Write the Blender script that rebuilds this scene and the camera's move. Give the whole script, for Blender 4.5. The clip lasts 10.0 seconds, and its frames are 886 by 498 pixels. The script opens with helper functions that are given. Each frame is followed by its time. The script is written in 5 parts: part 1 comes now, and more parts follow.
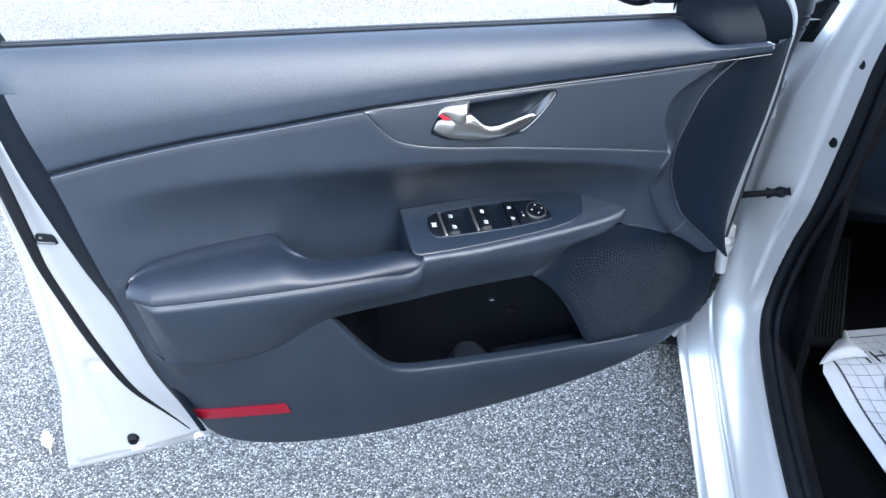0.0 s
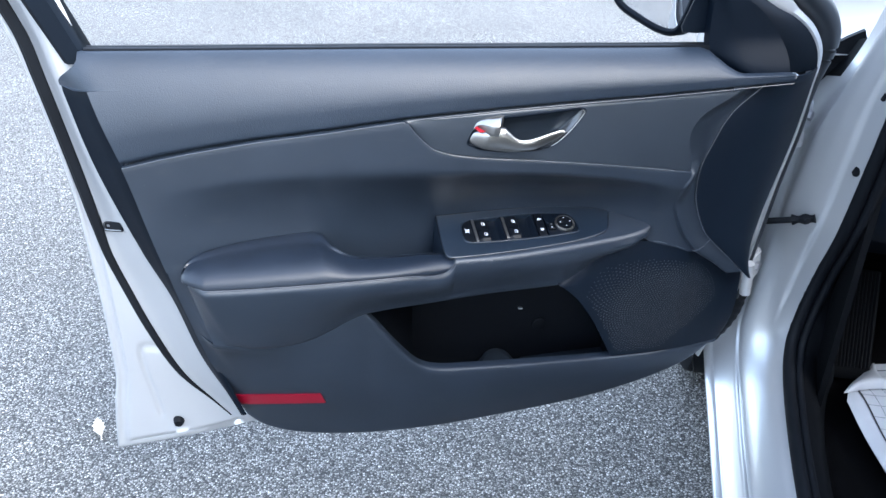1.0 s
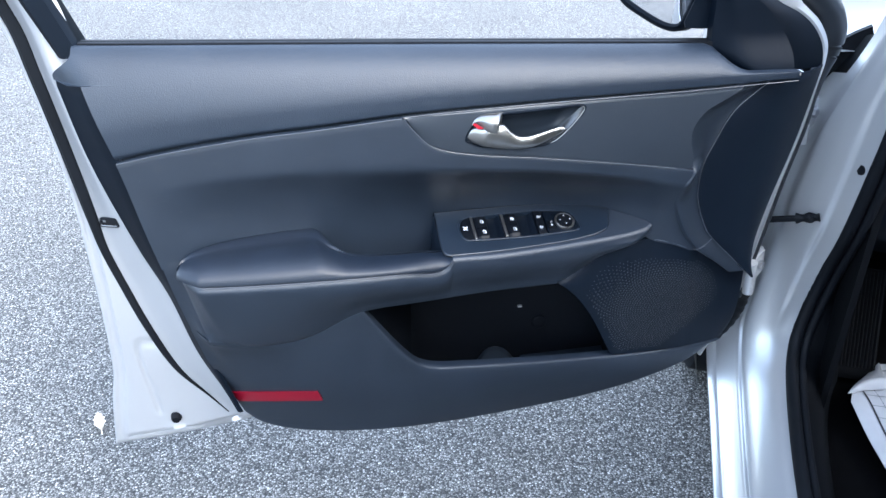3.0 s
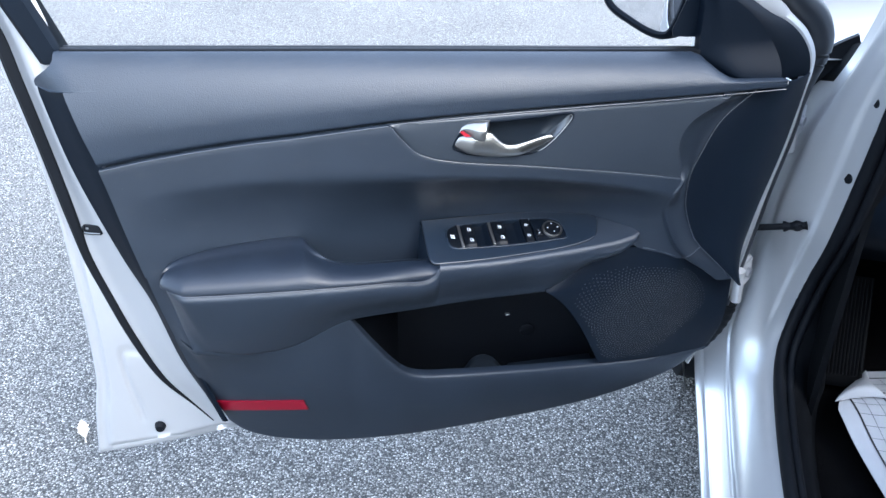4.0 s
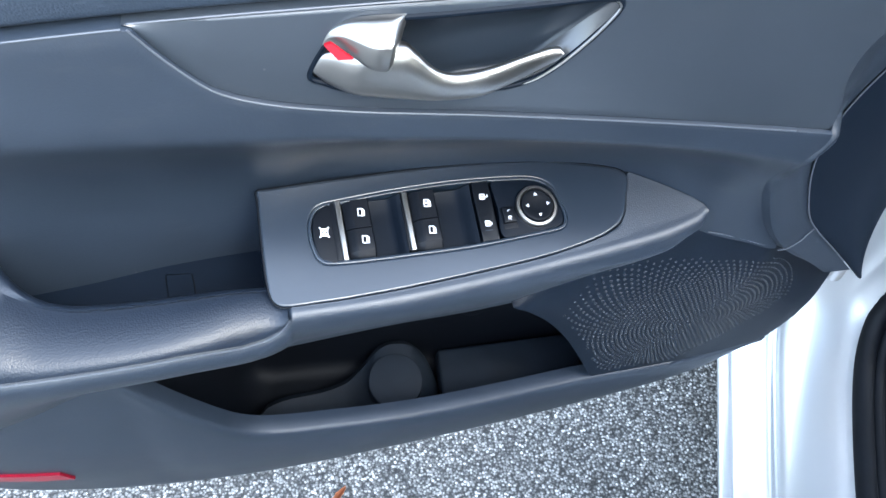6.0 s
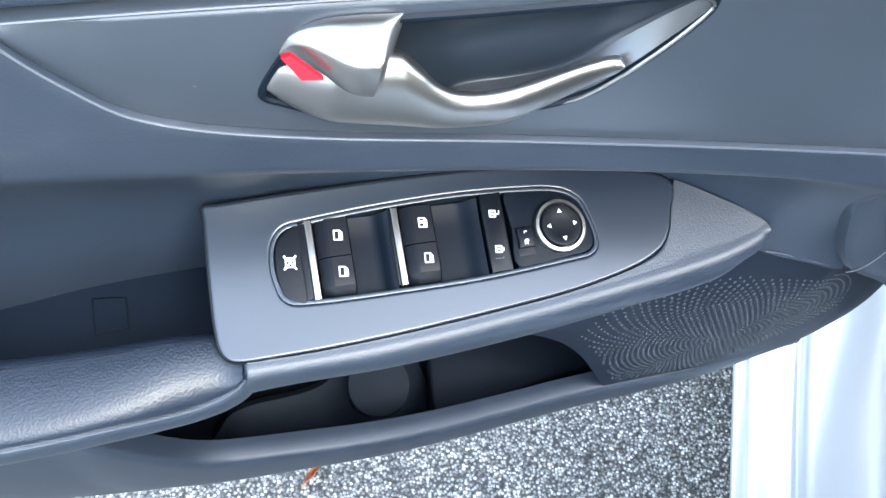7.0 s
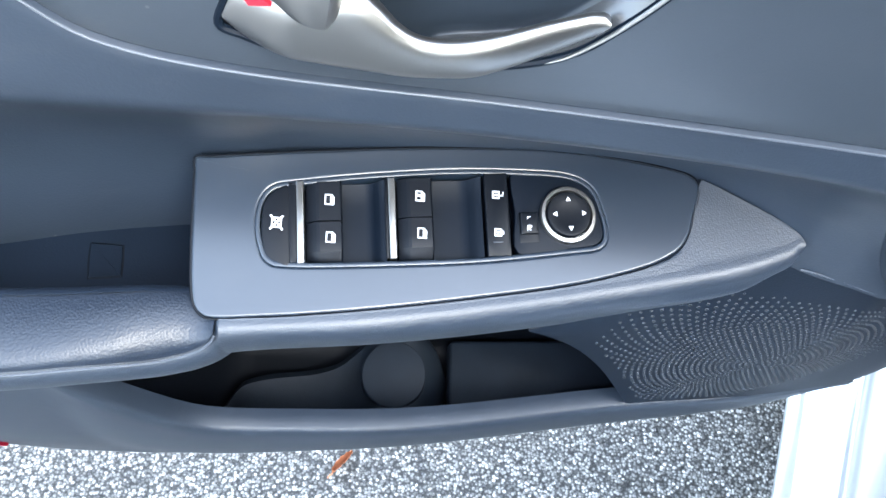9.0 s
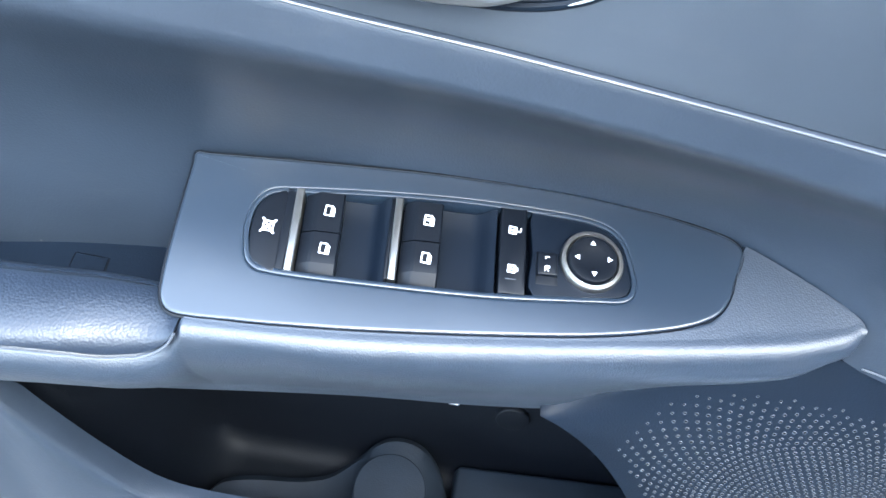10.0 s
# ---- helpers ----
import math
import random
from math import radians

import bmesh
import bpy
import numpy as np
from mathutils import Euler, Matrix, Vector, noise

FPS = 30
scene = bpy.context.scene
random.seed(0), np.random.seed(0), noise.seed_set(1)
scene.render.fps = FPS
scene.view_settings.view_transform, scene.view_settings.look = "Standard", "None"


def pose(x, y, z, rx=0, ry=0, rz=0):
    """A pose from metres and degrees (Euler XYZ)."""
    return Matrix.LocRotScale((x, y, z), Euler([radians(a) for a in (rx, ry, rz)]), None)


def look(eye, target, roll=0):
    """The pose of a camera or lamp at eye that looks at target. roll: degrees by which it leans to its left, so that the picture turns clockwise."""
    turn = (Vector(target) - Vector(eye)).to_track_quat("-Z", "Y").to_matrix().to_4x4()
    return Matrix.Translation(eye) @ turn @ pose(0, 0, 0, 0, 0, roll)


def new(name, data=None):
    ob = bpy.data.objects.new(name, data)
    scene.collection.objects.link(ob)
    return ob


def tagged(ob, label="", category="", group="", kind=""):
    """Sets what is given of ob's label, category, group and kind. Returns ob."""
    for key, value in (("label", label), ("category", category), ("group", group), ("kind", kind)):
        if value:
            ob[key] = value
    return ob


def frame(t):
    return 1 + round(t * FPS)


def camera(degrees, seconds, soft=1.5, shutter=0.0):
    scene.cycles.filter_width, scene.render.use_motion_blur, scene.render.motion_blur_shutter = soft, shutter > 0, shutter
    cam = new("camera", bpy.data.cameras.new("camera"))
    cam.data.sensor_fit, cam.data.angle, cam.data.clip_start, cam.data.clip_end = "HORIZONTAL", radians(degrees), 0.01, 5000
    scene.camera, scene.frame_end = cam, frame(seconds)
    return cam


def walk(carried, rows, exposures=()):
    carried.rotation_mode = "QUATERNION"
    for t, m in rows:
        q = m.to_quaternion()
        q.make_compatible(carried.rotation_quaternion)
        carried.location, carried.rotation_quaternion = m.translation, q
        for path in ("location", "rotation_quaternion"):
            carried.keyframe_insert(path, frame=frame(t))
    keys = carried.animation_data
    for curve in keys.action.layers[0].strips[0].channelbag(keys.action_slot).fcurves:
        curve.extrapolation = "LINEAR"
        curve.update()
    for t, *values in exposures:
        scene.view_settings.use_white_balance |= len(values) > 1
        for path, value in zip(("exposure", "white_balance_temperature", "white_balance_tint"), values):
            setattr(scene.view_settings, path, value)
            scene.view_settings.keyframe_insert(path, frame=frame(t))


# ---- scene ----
cam = camera(56.45, 10.0)
PATH = [
    (0.0, (0.2676, -0.9370, 1.2361), (0.4493, -0.1066, 0.7095), -0.11),
    (0.5, (0.2828, -1.0129, 1.2412), (0.4271, -0.1584, 0.7420), 1.28),
    (1.0, (0.2763, -1.0237, 1.2371), (0.4019, -0.1609, 0.7475), 0.63),
    (1.5, (0.2819, -1.0207, 1.2372), (0.4056, -0.1585, 0.7460), 0.41),
    (2.0, (0.2936, -1.0196, 1.2382), (0.4099, -0.1592, 0.7421), 0.23),
    (3.5, (0.2913, -1.0087, 1.2364), (0.4107, -0.1490, 0.7398), 0.93),
    (4.0, (0.2960, -1.0033, 1.2382), (0.4246, -0.1427, 0.7454), 1.13),
    (4.5, (0.3024, -0.9812, 1.2337), (0.4393, -0.1246, 0.7362), 1.52),
    (5.0, (0.3369, -0.8825, 1.2274), (0.5003, -0.0504, 0.6974), 2.66),
    (5.2, (0.3604, -0.7799, 1.2085), (0.5384, 0.0227, 0.6392), 3.18),
    (6.3, (0.4545, -0.2860, 1.0709), (0.6286, 0.2658, 0.2553), 10.21),
    (6.5, (0.4582, -0.2635, 1.0604), (0.6396, 0.2635, 0.2301), 11.54),
    (7.0, (0.4564, -0.2440, 1.0507), (0.6356, 0.2729, 0.2136), 12.16),
    (7.5, (0.4616, -0.2451, 1.0566), (0.6351, 0.2699, 0.2171), 12.82),
    (8.0, (0.4785, -0.2324, 1.0456), (0.6268, 0.2739, 0.1961), 12.11),
    (8.5, (0.4971, -0.2278, 1.0272), (0.6137, 0.2898, 0.1796), 10.74),
    (9.0, (0.5060, -0.2528, 1.0271), (0.5784, 0.2893, 0.1899), 8.44),
    (9.5, (0.5200, -0.2673, 0.9969), (0.5677, 0.3304, 0.1966), 9.64),
    (10.0, (0.5360, -0.2900, 0.9411), (0.5231, 0.4466, 0.2649), 8.34),
]
EXPOSURES = [(0.0, 3.67, 6250, 8), (0.4, 3.37, 6250, 8), (1.0, 3.25, 6200, 8), (4.5, 3.27, 6100, 8), (5.2, 3.35, 5900, 7), (6.4, 4.14, 6500, 5), (9.0, 4.34, 6500, 5), (9.5, 4.6, 6400, 4), (10.0, 4.97, 6250, 4)]
walk(cam, [(t, look(eye, target, roll)) for t, eye, target, roll in PATH], EXPOSURES)

# ---- sky and sun: bright, veiled daylight ----
world = bpy.data.worlds.new("sky")
scene.world = world
world.use_nodes = True
wn = world.node_tree
sky = wn.nodes.new("ShaderNodeTexSky")
sky.sky_type, sky.sun_disc = "NISHITA", False
sky.sun_elevation, sky.sun_rotation = radians(36), radians(148)
sky.air_density, sky.dust_density, sky.ozone_density = 1.0, 2.6, 2.8
# thin high cloud: an even veil over the blue
veil = wn.nodes.new("ShaderNodeMixRGB")
veil.inputs["Fac"].default_value = 0.4
veil.inputs["Color2"].default_value = (4.0, 4.35, 5.0, 1)
wn.links.new(sky.outputs[0], veil.inputs["Color1"])
wn.links.new(veil.outputs[0], wn.nodes["Background"].inputs[0])
wn.nodes["Background"].inputs[1].default_value = 0.15

sun = new("sun", bpy.data.lights.new("sun", "SUN"))
sun.data.energy, sun.data.angle, sun.data.color = 0.85, radians(38), (1.0, 0.985, 0.955)
sun.matrix_world = look((3.5, -4.8, 4.2), (0.5, 0, 0))

# ---- materials ----
def material(name, base, rough=0.5, metal=0.0, spec=0.5, coat=0.0):
    m = bpy.data.materials.new(name)
    m.use_nodes = True
    b = m.node_tree.nodes["Principled BSDF"]
    b.inputs["Base Color"].default_value = (*base, 1)
    b.inputs["Roughness"].default_value = rough
    b.inputs["Metallic"].default_value = metal
    b.inputs["Specular IOR Level"].default_value = spec
    b.inputs["Coat Weight"].default_value = coat
    return m


def node(m, kind, **inputs):
    n = m.node_tree.nodes.new(kind)
    for key, value in inputs.items():
        n.inputs[key.replace("_", " ")].default_value = value
    return n


def wire(m, a, b):
    m.node_tree.links.new(a, b)


def bsdf(m):
    return m.node_tree.nodes["Principled BSDF"]


def coords(m):
    return m.node_tree.nodes.new("ShaderNodeTexCoord").outputs["Object"]


def grain(m, scale, strength, distance=0.0005, kind="noise", detail=2.0):
    """Fine moulded relief."""
    co = coords(m)
    if kind == "noise":
        tex = node(m, "ShaderNodeTexNoise", Scale=scale, Detail=detail)
        out = tex.outputs["Fac"]
    else:
        tex = node(m, "ShaderNodeTexVoronoi", Scale=scale)
        out = tex.outputs["Distance"]
    wire(m, co, tex.inputs["Vector"])
    bump = node(m, "ShaderNodeBump", Strength=strength, Distance=distance)
    bump.invert = kind != "noise"
    wire(m, out, bump.inputs["Height"])
    wire(m, bump.outputs[0], bsdf(m).inputs["Normal"])
    return m


def mottle(m, base, amount, scale=9.0, rough=None, rough_amount=0.08):
    """Broad, faint unevenness in tone and gloss: handling marks and dust."""
    co = coords(m)
    tex = node(m, "ShaderNodeTexNoise", Scale=scale, Detail=5.0, Roughness=0.65)
    wire(m, co, tex.inputs["Vector"])
    ramp = node(m, "ShaderNodeValToRGB")
    ramp.color_ramp.elements[0].position, ramp.color_ramp.elements[1].position = 0.3, 0.72
    lo, hi = [c * (1 - amount) for c in base], [c * (1 + amount) for c in base]
    ramp.color_ramp.elements[0].color, ramp.color_ramp.elements[1].color = (*lo, 1), (*hi, 1)
    wire(m, tex.outputs["Fac"], ramp.inputs["Fac"])
    wire(m, ramp.outputs["Color"], bsdf(m).inputs["Base Color"])
    if rough is not None:
        span = node(m, "ShaderNodeMapRange", To_Min=rough - rough_amount, To_Max=rough + rough_amount)
        wire(m, tex.outputs["Fac"], span.inputs["Value"])
        wire(m, span.outputs["Result"], bsdf(m).inputs["Roughness"])
    return m


PLASTIC = (0.0078, 0.0134, 0.0225)
pad_mat = mottle(grain(material("soft_skin_black", PLASTIC, 0.46, 0.0, 0.45), 750, 0.35, 0.0005, "voronoi"), PLASTIC, 0.15, 7, 0.48)
panel_mat = mottle(grain(material("moulded_plastic_black", (0.0096, 0.0146, 0.0226), 0.52, 0.0, 0.4), 900, 0.25, 0.0004), (0.0096, 0.0146, 0.0226), 0.18, 8, 0.46)
insert_mat = mottle(grain(material("satin_plastic_black", (0.0172, 0.0222, 0.0292), 0.36, 0.0, 0.6), 1500, 0.12, 0.0003), (0.0172, 0.0222, 0.0292), 0.12, 10, 0.34)
# darker copy of the door plastic: shade near hinges and in the recess
shaded_trim_mat = mottle(grain(material("trim_plastic_shaded", (0.0016, 0.0044, 0.0094), 0.52, 0.0, 0.16), 900, 0.25, 0.0004), (0.0016, 0.0044, 0.0094), 0.18, 8, 0.52)
# trim black made darker: shade of the sheltered window corner is in the colour
shaded_black_mat = mottle(grain(material("matte_black_shaded", (0.0013, 0.0034, 0.0070), 0.55, 0.0, 0.10), 1500, 0.15, 0.0003), (0.0013, 0.0034, 0.0070), 0.15, 10)
leather_mat = mottle(grain(material("leatherette_black", (0.005, 0.0088, 0.016), 0.4, 0.0, 0.38), 800, 0.24, 0.0006, "voronoi"), (0.005, 0.0088, 0.016), 0.15, 12, 0.41)
fascia_mat = mottle(grain(material("grained_plastic_black", PLASTIC, 0.42, 0.0, 0.6), 1100, 0.32, 0.00035, "voronoi"), PLASTIC, 0.15, 10, 0.46)
edge_light_mat = material("edge_highlight_grey", (0.045, 0.051, 0.062), 0.34)
# rims paler than their panel: the dimples' highlights in the base colour
dot_mat = material("hole_rim_highlight", (0.0078, 0.0112, 0.0165), 0.4, 0.0, 0.5)
hole_mat = material("hole_black", (0.0006, 0.0008, 0.0012), 0.8, 0.0, 0.05)
# the cup's satin black painted grey where it mirrors the sky
lit_satin_mat = material("satin_shelf_lit", (0.035, 0.038, 0.042), 0.26, 0.3, 0.8)
flank_mat = material("satin_cup_black", (0.0085, 0.012, 0.017), 0.30, 0.0, 0.35)
# black plastic lowered further in colour for the dim footwell
cabin_mat = mottle(grain(material("cabin_plastic_shaded", (0.0009, 0.0014, 0.0023), 0.65, 0.0, 0.1), 900, 0.25), (0.0009, 0.0014, 0.0023), 0.2, 12)
plate_mat = mottle(grain(material("matte_plate_black", (0.0062, 0.0110, 0.0185), 0.29, 0.0, 0.6), 2500, 0.1, 0.0002), (0.0062, 0.0110, 0.0185), 0.08, 14, 0.29, 0.04)
button_mat = material("button_black", (0.0015, 0.0024, 0.0042), 0.42, 0.0, 0.14)
pit_mat = material("switch_well_black", (0.0016, 0.0032, 0.0062), 0.45, 0.0, 0.10)
# door plastic darkened by colour for the shade inside the pocket
pocket_shade_mat = mottle(grain(material("pocket_plastic_shaded", (0.0012, 0.0024, 0.0048), 0.6, 0.0, 0.12), 900, 0.25), (0.0011, 0.0019, 0.0034), 0.2, 12)
# paler and glossier than rubber_black
seal_mat = mottle(material("paler_rubber", (0.0075, 0.0100, 0.0140), 0.42, 0.0, 0.5), (0.0075, 0.0100, 0.0140), 0.2, 30)
rubber_mat = mottle(material("rubber_black", (0.0020, 0.0030, 0.0048), 0.62, 0.0, 0.15), (0.0020, 0.0030, 0.0048), 0.25, 30)
chrome_mat = grain(material("satin_chrome", (0.29, 0.286, 0.278), 0.33, 1.0), 2500, 0.04, 0.0002)
steel_mat = material("zinc_steel", (0.45, 0.46, 0.48), 0.35, 1.0)
mark_mat = material("white_marking", (0.55, 0.57, 0.6), 0.6)
red_mat = material("red_reflector", (0.14, 0.0010, 0.010), 0.4, 0.0, 0.3, 0.1)
redmark_mat = material("red_marking", (0.20, 0.002, 0.008), 0.6, 0.0, 0.15)
glass_mat = material("clear_glass", (0.93, 0.96, 0.95), 0.0)
glass_mat.node_tree.nodes["Principled BSDF"].inputs["Transmission Weight"].default_value = 1.0
mirror_mat = material("mirror_silver", (0.85, 0.87, 0.9), 0.02, 1.0)
# black carpet, with the footwell's shade added to its colour
carpet_mat = mottle(grain(material("carpet_shaded", (0.0015, 0.0016, 0.002), 0.95, 0.0, 0.05), 700, 0.8, 0.002), (0.0015, 0.0016, 0.002), 0.3, 40)
paper_mat = mottle(material("paper_white", (0.33, 0.35, 0.38), 0.7), (0.33, 0.35, 0.38), 0.04, 20)
ink_mat = material("dark_ink", (0.012, 0.014, 0.02), 0.7)
greyink_mat = material("grey_ink", (0.1, 0.11, 0.12), 0.75)
leaf_brown = mottle(material("dry_leaf_brown", (0.34, 0.13, 0.06), 0.7), (0.34, 0.13, 0.06), 0.3, 60)
leaf_pale = mottle(material("dry_leaf_pale", (0.62, 0.56, 0.48), 0.75), (0.62, 0.56, 0.48), 0.15, 60)

def dusty(m, amount=0.05):
    """Scattered pale dust specks and short scuffs."""
    co = coords(m)
    spot = node(m, "ShaderNodeTexVoronoi", Scale=70.0)
    wire(m, co, spot.inputs["Vector"])
    pick = node(m, "ShaderNodeSeparateColor")
    wire(m, spot.outputs["Color"], pick.inputs[0])
    few = node(m, "ShaderNodeMapRange", From_Min=0.90, From_Max=0.93)
    wire(m, pick.outputs[0], few.inputs["Value"])
    near_mid = node(m, "ShaderNodeMapRange", From_Min=0.03, From_Max=0.06, To_Min=1.0, To_Max=0.0)
    wire(m, spot.outputs["Distance"], near_mid.inputs["Value"])
    both = node(m, "ShaderNodeMath")
    both.operation = "MULTIPLY"
    wire(m, few.outputs["Result"], both.inputs[0])
    wire(m, near_mid.outputs["Result"], both.inputs[1])
    stretch = node(m, "ShaderNodeMapping")
    stretch.inputs["Scale"].default_value = (18, 18, 70)
    wire(m, co, stretch.inputs["Vector"])
    smear = node(m, "ShaderNodeTexNoise", Scale=1.0, Detail=6.0, Roughness=0.7)
    wire(m, stretch.outputs[0], smear.inputs["Vector"])
    faint = node(m, "ShaderNodeMapRange", From_Min=0.56, From_Max=0.80, To_Min=0.0, To_Max=0.16)
    wire(m, smear.outputs["Fac"], faint.inputs["Value"])
    total = node(m, "ShaderNodeMath")
    total.operation = "MAXIMUM"
    wire(m, both.outputs[0], total.inputs[0])
    wire(m, faint.outputs["Result"], total.inputs[1])
    old = bsdf(m).inputs["Base Color"].links[0].from_socket
    blend = node(m, "ShaderNodeMixRGB")
    blend.inputs["Color2"].default_value = (amount, amount * 1.03, amount * 1.08, 1)
    wire(m, total.outputs[0], blend.inputs["Fac"])
    wire(m, old, blend.inputs["Color1"])
    wire(m, blend.outputs[0], bsdf(m).inputs["Base Color"])


for m in (panel_mat, insert_mat, pad_mat, fascia_mat):
    dusty(m)
dusty(plate_mat, 0.035)

# metallic silver paint with a clear coat
paint_mat = material("silver_paint", (0.44, 0.45, 0.462), 0.33, 0.58, 0.5, 0.4)
bsdf(paint_mat).inputs["Coat Roughness"].default_value = 0.06
# open-graded asphalt: crushed stones, mostly pale, each with its own facet, in a dark binder
asphalt_mat = material("asphalt", (0.2, 0.2, 0.2), 0.8)


def stones(m, scale, shift):
    """One layer of crushed stones: (tone of the stone 0..1, distance from its middle, tilt of its facet)."""
    co = node(m, "ShaderNodeMapping")
    co.inputs["Location"].default_value = (shift, shift * 1.7, 0.3)
    wire(m, coords(m), co.inputs["Vector"])
    warp = node(m, "ShaderNodeTexNoise", Scale=scale * 0.9, Detail=2.0)
    wire(m, co.outputs[0], warp.inputs["Vector"])
    bent = node(m, "ShaderNodeMixRGB", Fac=0.45 / scale)
    bent.blend_type = "ADD"
    wire(m, co.outputs[0], bent.inputs["Color1"])
    wire(m, warp.outputs["Color"], bent.inputs["Color2"])
    cell = node(m, "ShaderNodeTexVoronoi", Scale=scale)
    wire(m, bent.outputs[0], cell.inputs["Vector"])
    tone = node(m, "ShaderNodeSeparateColor")
    wire(m, cell.outputs["Color"], tone.inputs[0])
    way = node(m, "ShaderNodeVectorMath")
    way.operation = "SUBTRACT"
    wire(m, bent.outputs[0], way.inputs[0])
    wire(m, cell.outputs["Position"], way.inputs[1])
    lean = node(m, "ShaderNodeVectorMath")
    lean.operation = "SUBTRACT"
    lean.inputs[1].default_value = (0.5, 0.5, 0.5)
    wire(m, cell.outputs["Color"], lean.inputs[0])
    tilt = node(m, "ShaderNodeVectorMath")
    tilt.operation = "DOT_PRODUCT"
    wire(m, way.outputs[0], tilt.inputs[0])
    wire(m, lean.outputs[0], tilt.inputs[1])
    return tone.outputs[0], cell.outputs["Distance"], tilt.outputs["Value"]


tone, far, tilt = stones(asphalt_mat, 245.0, 0.0)
ramp = node(asphalt_mat, "ShaderNodeValToRGB")
els = ramp.color_ramp.elements
els[0].position, els[0].color = 0.0, (0.06, 0.061, 0.064, 1)
els[1].position, els[1].color = 1.0, (0.60, 0.585, 0.55, 1)
for p, c in ((0.22, 0.12), (0.5, 0.20), (0.78, 0.29), (0.92, 0.39)):
    e = els.new(p)
    e.color = (c * 1.03, c, c * 0.93, 1)
wire(asphalt_mat, tone, ramp.inputs["Fac"])
gap = node(asphalt_mat, "ShaderNodeMapRange", From_Min=0.36, From_Max=0.66, To_Min=1.0, To_Max=0.13)
wire(asphalt_mat, far, gap.inputs["Value"])
mul = node(asphalt_mat, "ShaderNodeMixRGB", Fac=1.0)
mul.blend_type = "MULTIPLY"
wire(asphalt_mat, ramp.outputs["Color"], mul.inputs["Color1"])
wire(asphalt_mat, gap.outputs["Result"], mul.inputs["Color2"])
# fine chips between the stones
chip, _, _ = stones(asphalt_mat, 520.0, 3.1)
chip_tone = node(asphalt_mat, "ShaderNodeMapRange", From_Min=0.2, From_Max=1.0, To_Min=0.48, To_Max=1.6)
wire(asphalt_mat, chip, chip_tone.inputs["Value"])
mul1 = node(asphalt_mat, "ShaderNodeMixRGB", Fac=0.75)
mul1.blend_type = "MULTIPLY"
wire(asphalt_mat, mul.outputs[0], mul1.inputs["Color1"])
wire(asphalt_mat, chip_tone.outputs["Result"], mul1.inputs["Color2"])
patch = node(asphalt_mat, "ShaderNodeTexNoise", Scale=1.3, Detail=6.0)
wire(asphalt_mat, coords(asphalt_mat), patch.inputs["Vector"])
patch_r = node(asphalt_mat, "ShaderNodeMapRange", From_Min=0.3, From_Max=0.7, To_Min=0.63, To_Max=0.82)
wire(asphalt_mat, patch.outputs["Fac"], patch_r.inputs["Value"])
mul2 = node(asphalt_mat, "ShaderNodeMixRGB", Fac=1.0)
mul2.blend_type = "MULTIPLY"
wire(asphalt_mat, mul1.outputs[0], mul2.inputs["Color1"])
wire(asphalt_mat, patch_r.outputs["Result"], mul2.inputs["Color2"])
wire(asphalt_mat, mul2.outputs[0], bsdf(asphalt_mat).inputs["Base Color"])
dome = node(asphalt_mat, "ShaderNodeMapRange", From_Min=0.25, From_Max=0.7, To_Min=0.0015, To_Max=0.0)
wire(asphalt_mat, far, dome.inputs["Value"])
rise = node(asphalt_mat, "ShaderNodeMath")
rise.operation = "ADD"
wire(asphalt_mat, dome.outputs["Result"], rise.inputs[0])
wire(asphalt_mat, tilt, rise.inputs[1])
ab = node(asphalt_mat, "ShaderNodeBump", Strength=0.6, Distance=1.0)
wire(asphalt_mat, rise.outputs[0], ab.inputs["Height"])
wire(asphalt_mat, ab.outputs[0], bsdf(asphalt_mat).inputs["Normal"])


# ---- mesh helpers ----
def part(name, bm, mat, parent=None, label="", sharp=38, kind="", category=""):
    me = bpy.data.meshes.new(name)
    bmesh.ops.recalc_face_normals(bm, faces=bm.faces)
    bm.to_mesh(me)
    bm.free()
    me.materials.append(mat)
    me.shade_smooth()
    me.set_sharp_from_angle(angle=radians(sharp))
    ob = new(name, me)
    ob.parent = parent
    return tagged(ob, label=label, kind=kind, category=category)


def curve(*pts):
    """A smooth function through a few (x, value) pairs that does not overshoot."""
    xs, ys = np.array(pts, float).T
    h, d = np.diff(xs), np.diff(ys) / np.diff(xs)
    m = np.r_[d[0], (d[1:] * h[1:] + d[:-1] * h[:-1]) / (h[1:] + h[:-1]), d[-1]]
    for i in range(1, len(xs) - 1):
        if d[i - 1] * d[i] <= 0:
            m[i] = 0
        else:
            m[i] = math.copysign(min(abs(m[i]), 3 * abs(d[i - 1]), 3 * abs(d[i])), m[i])

    def value(x):
        if x <= xs[0]:
            return float(ys[0] + m[0] * (x - xs[0]))
        if x >= xs[-1]:
            return float(ys[-1] + m[-1] * (x - xs[-1]))
        i = int(np.searchsorted(xs, x) - 1)
        t = (x - xs[i]) / h[i]
        return float((1 + 2 * t) * (1 - t) ** 2 * ys[i] + t * (1 - t) ** 2 * h[i] * m[i] + t * t * (3 - 2 * t) * ys[i + 1] + t * t * (t - 1) * h[i] * m[i + 1])

    return value


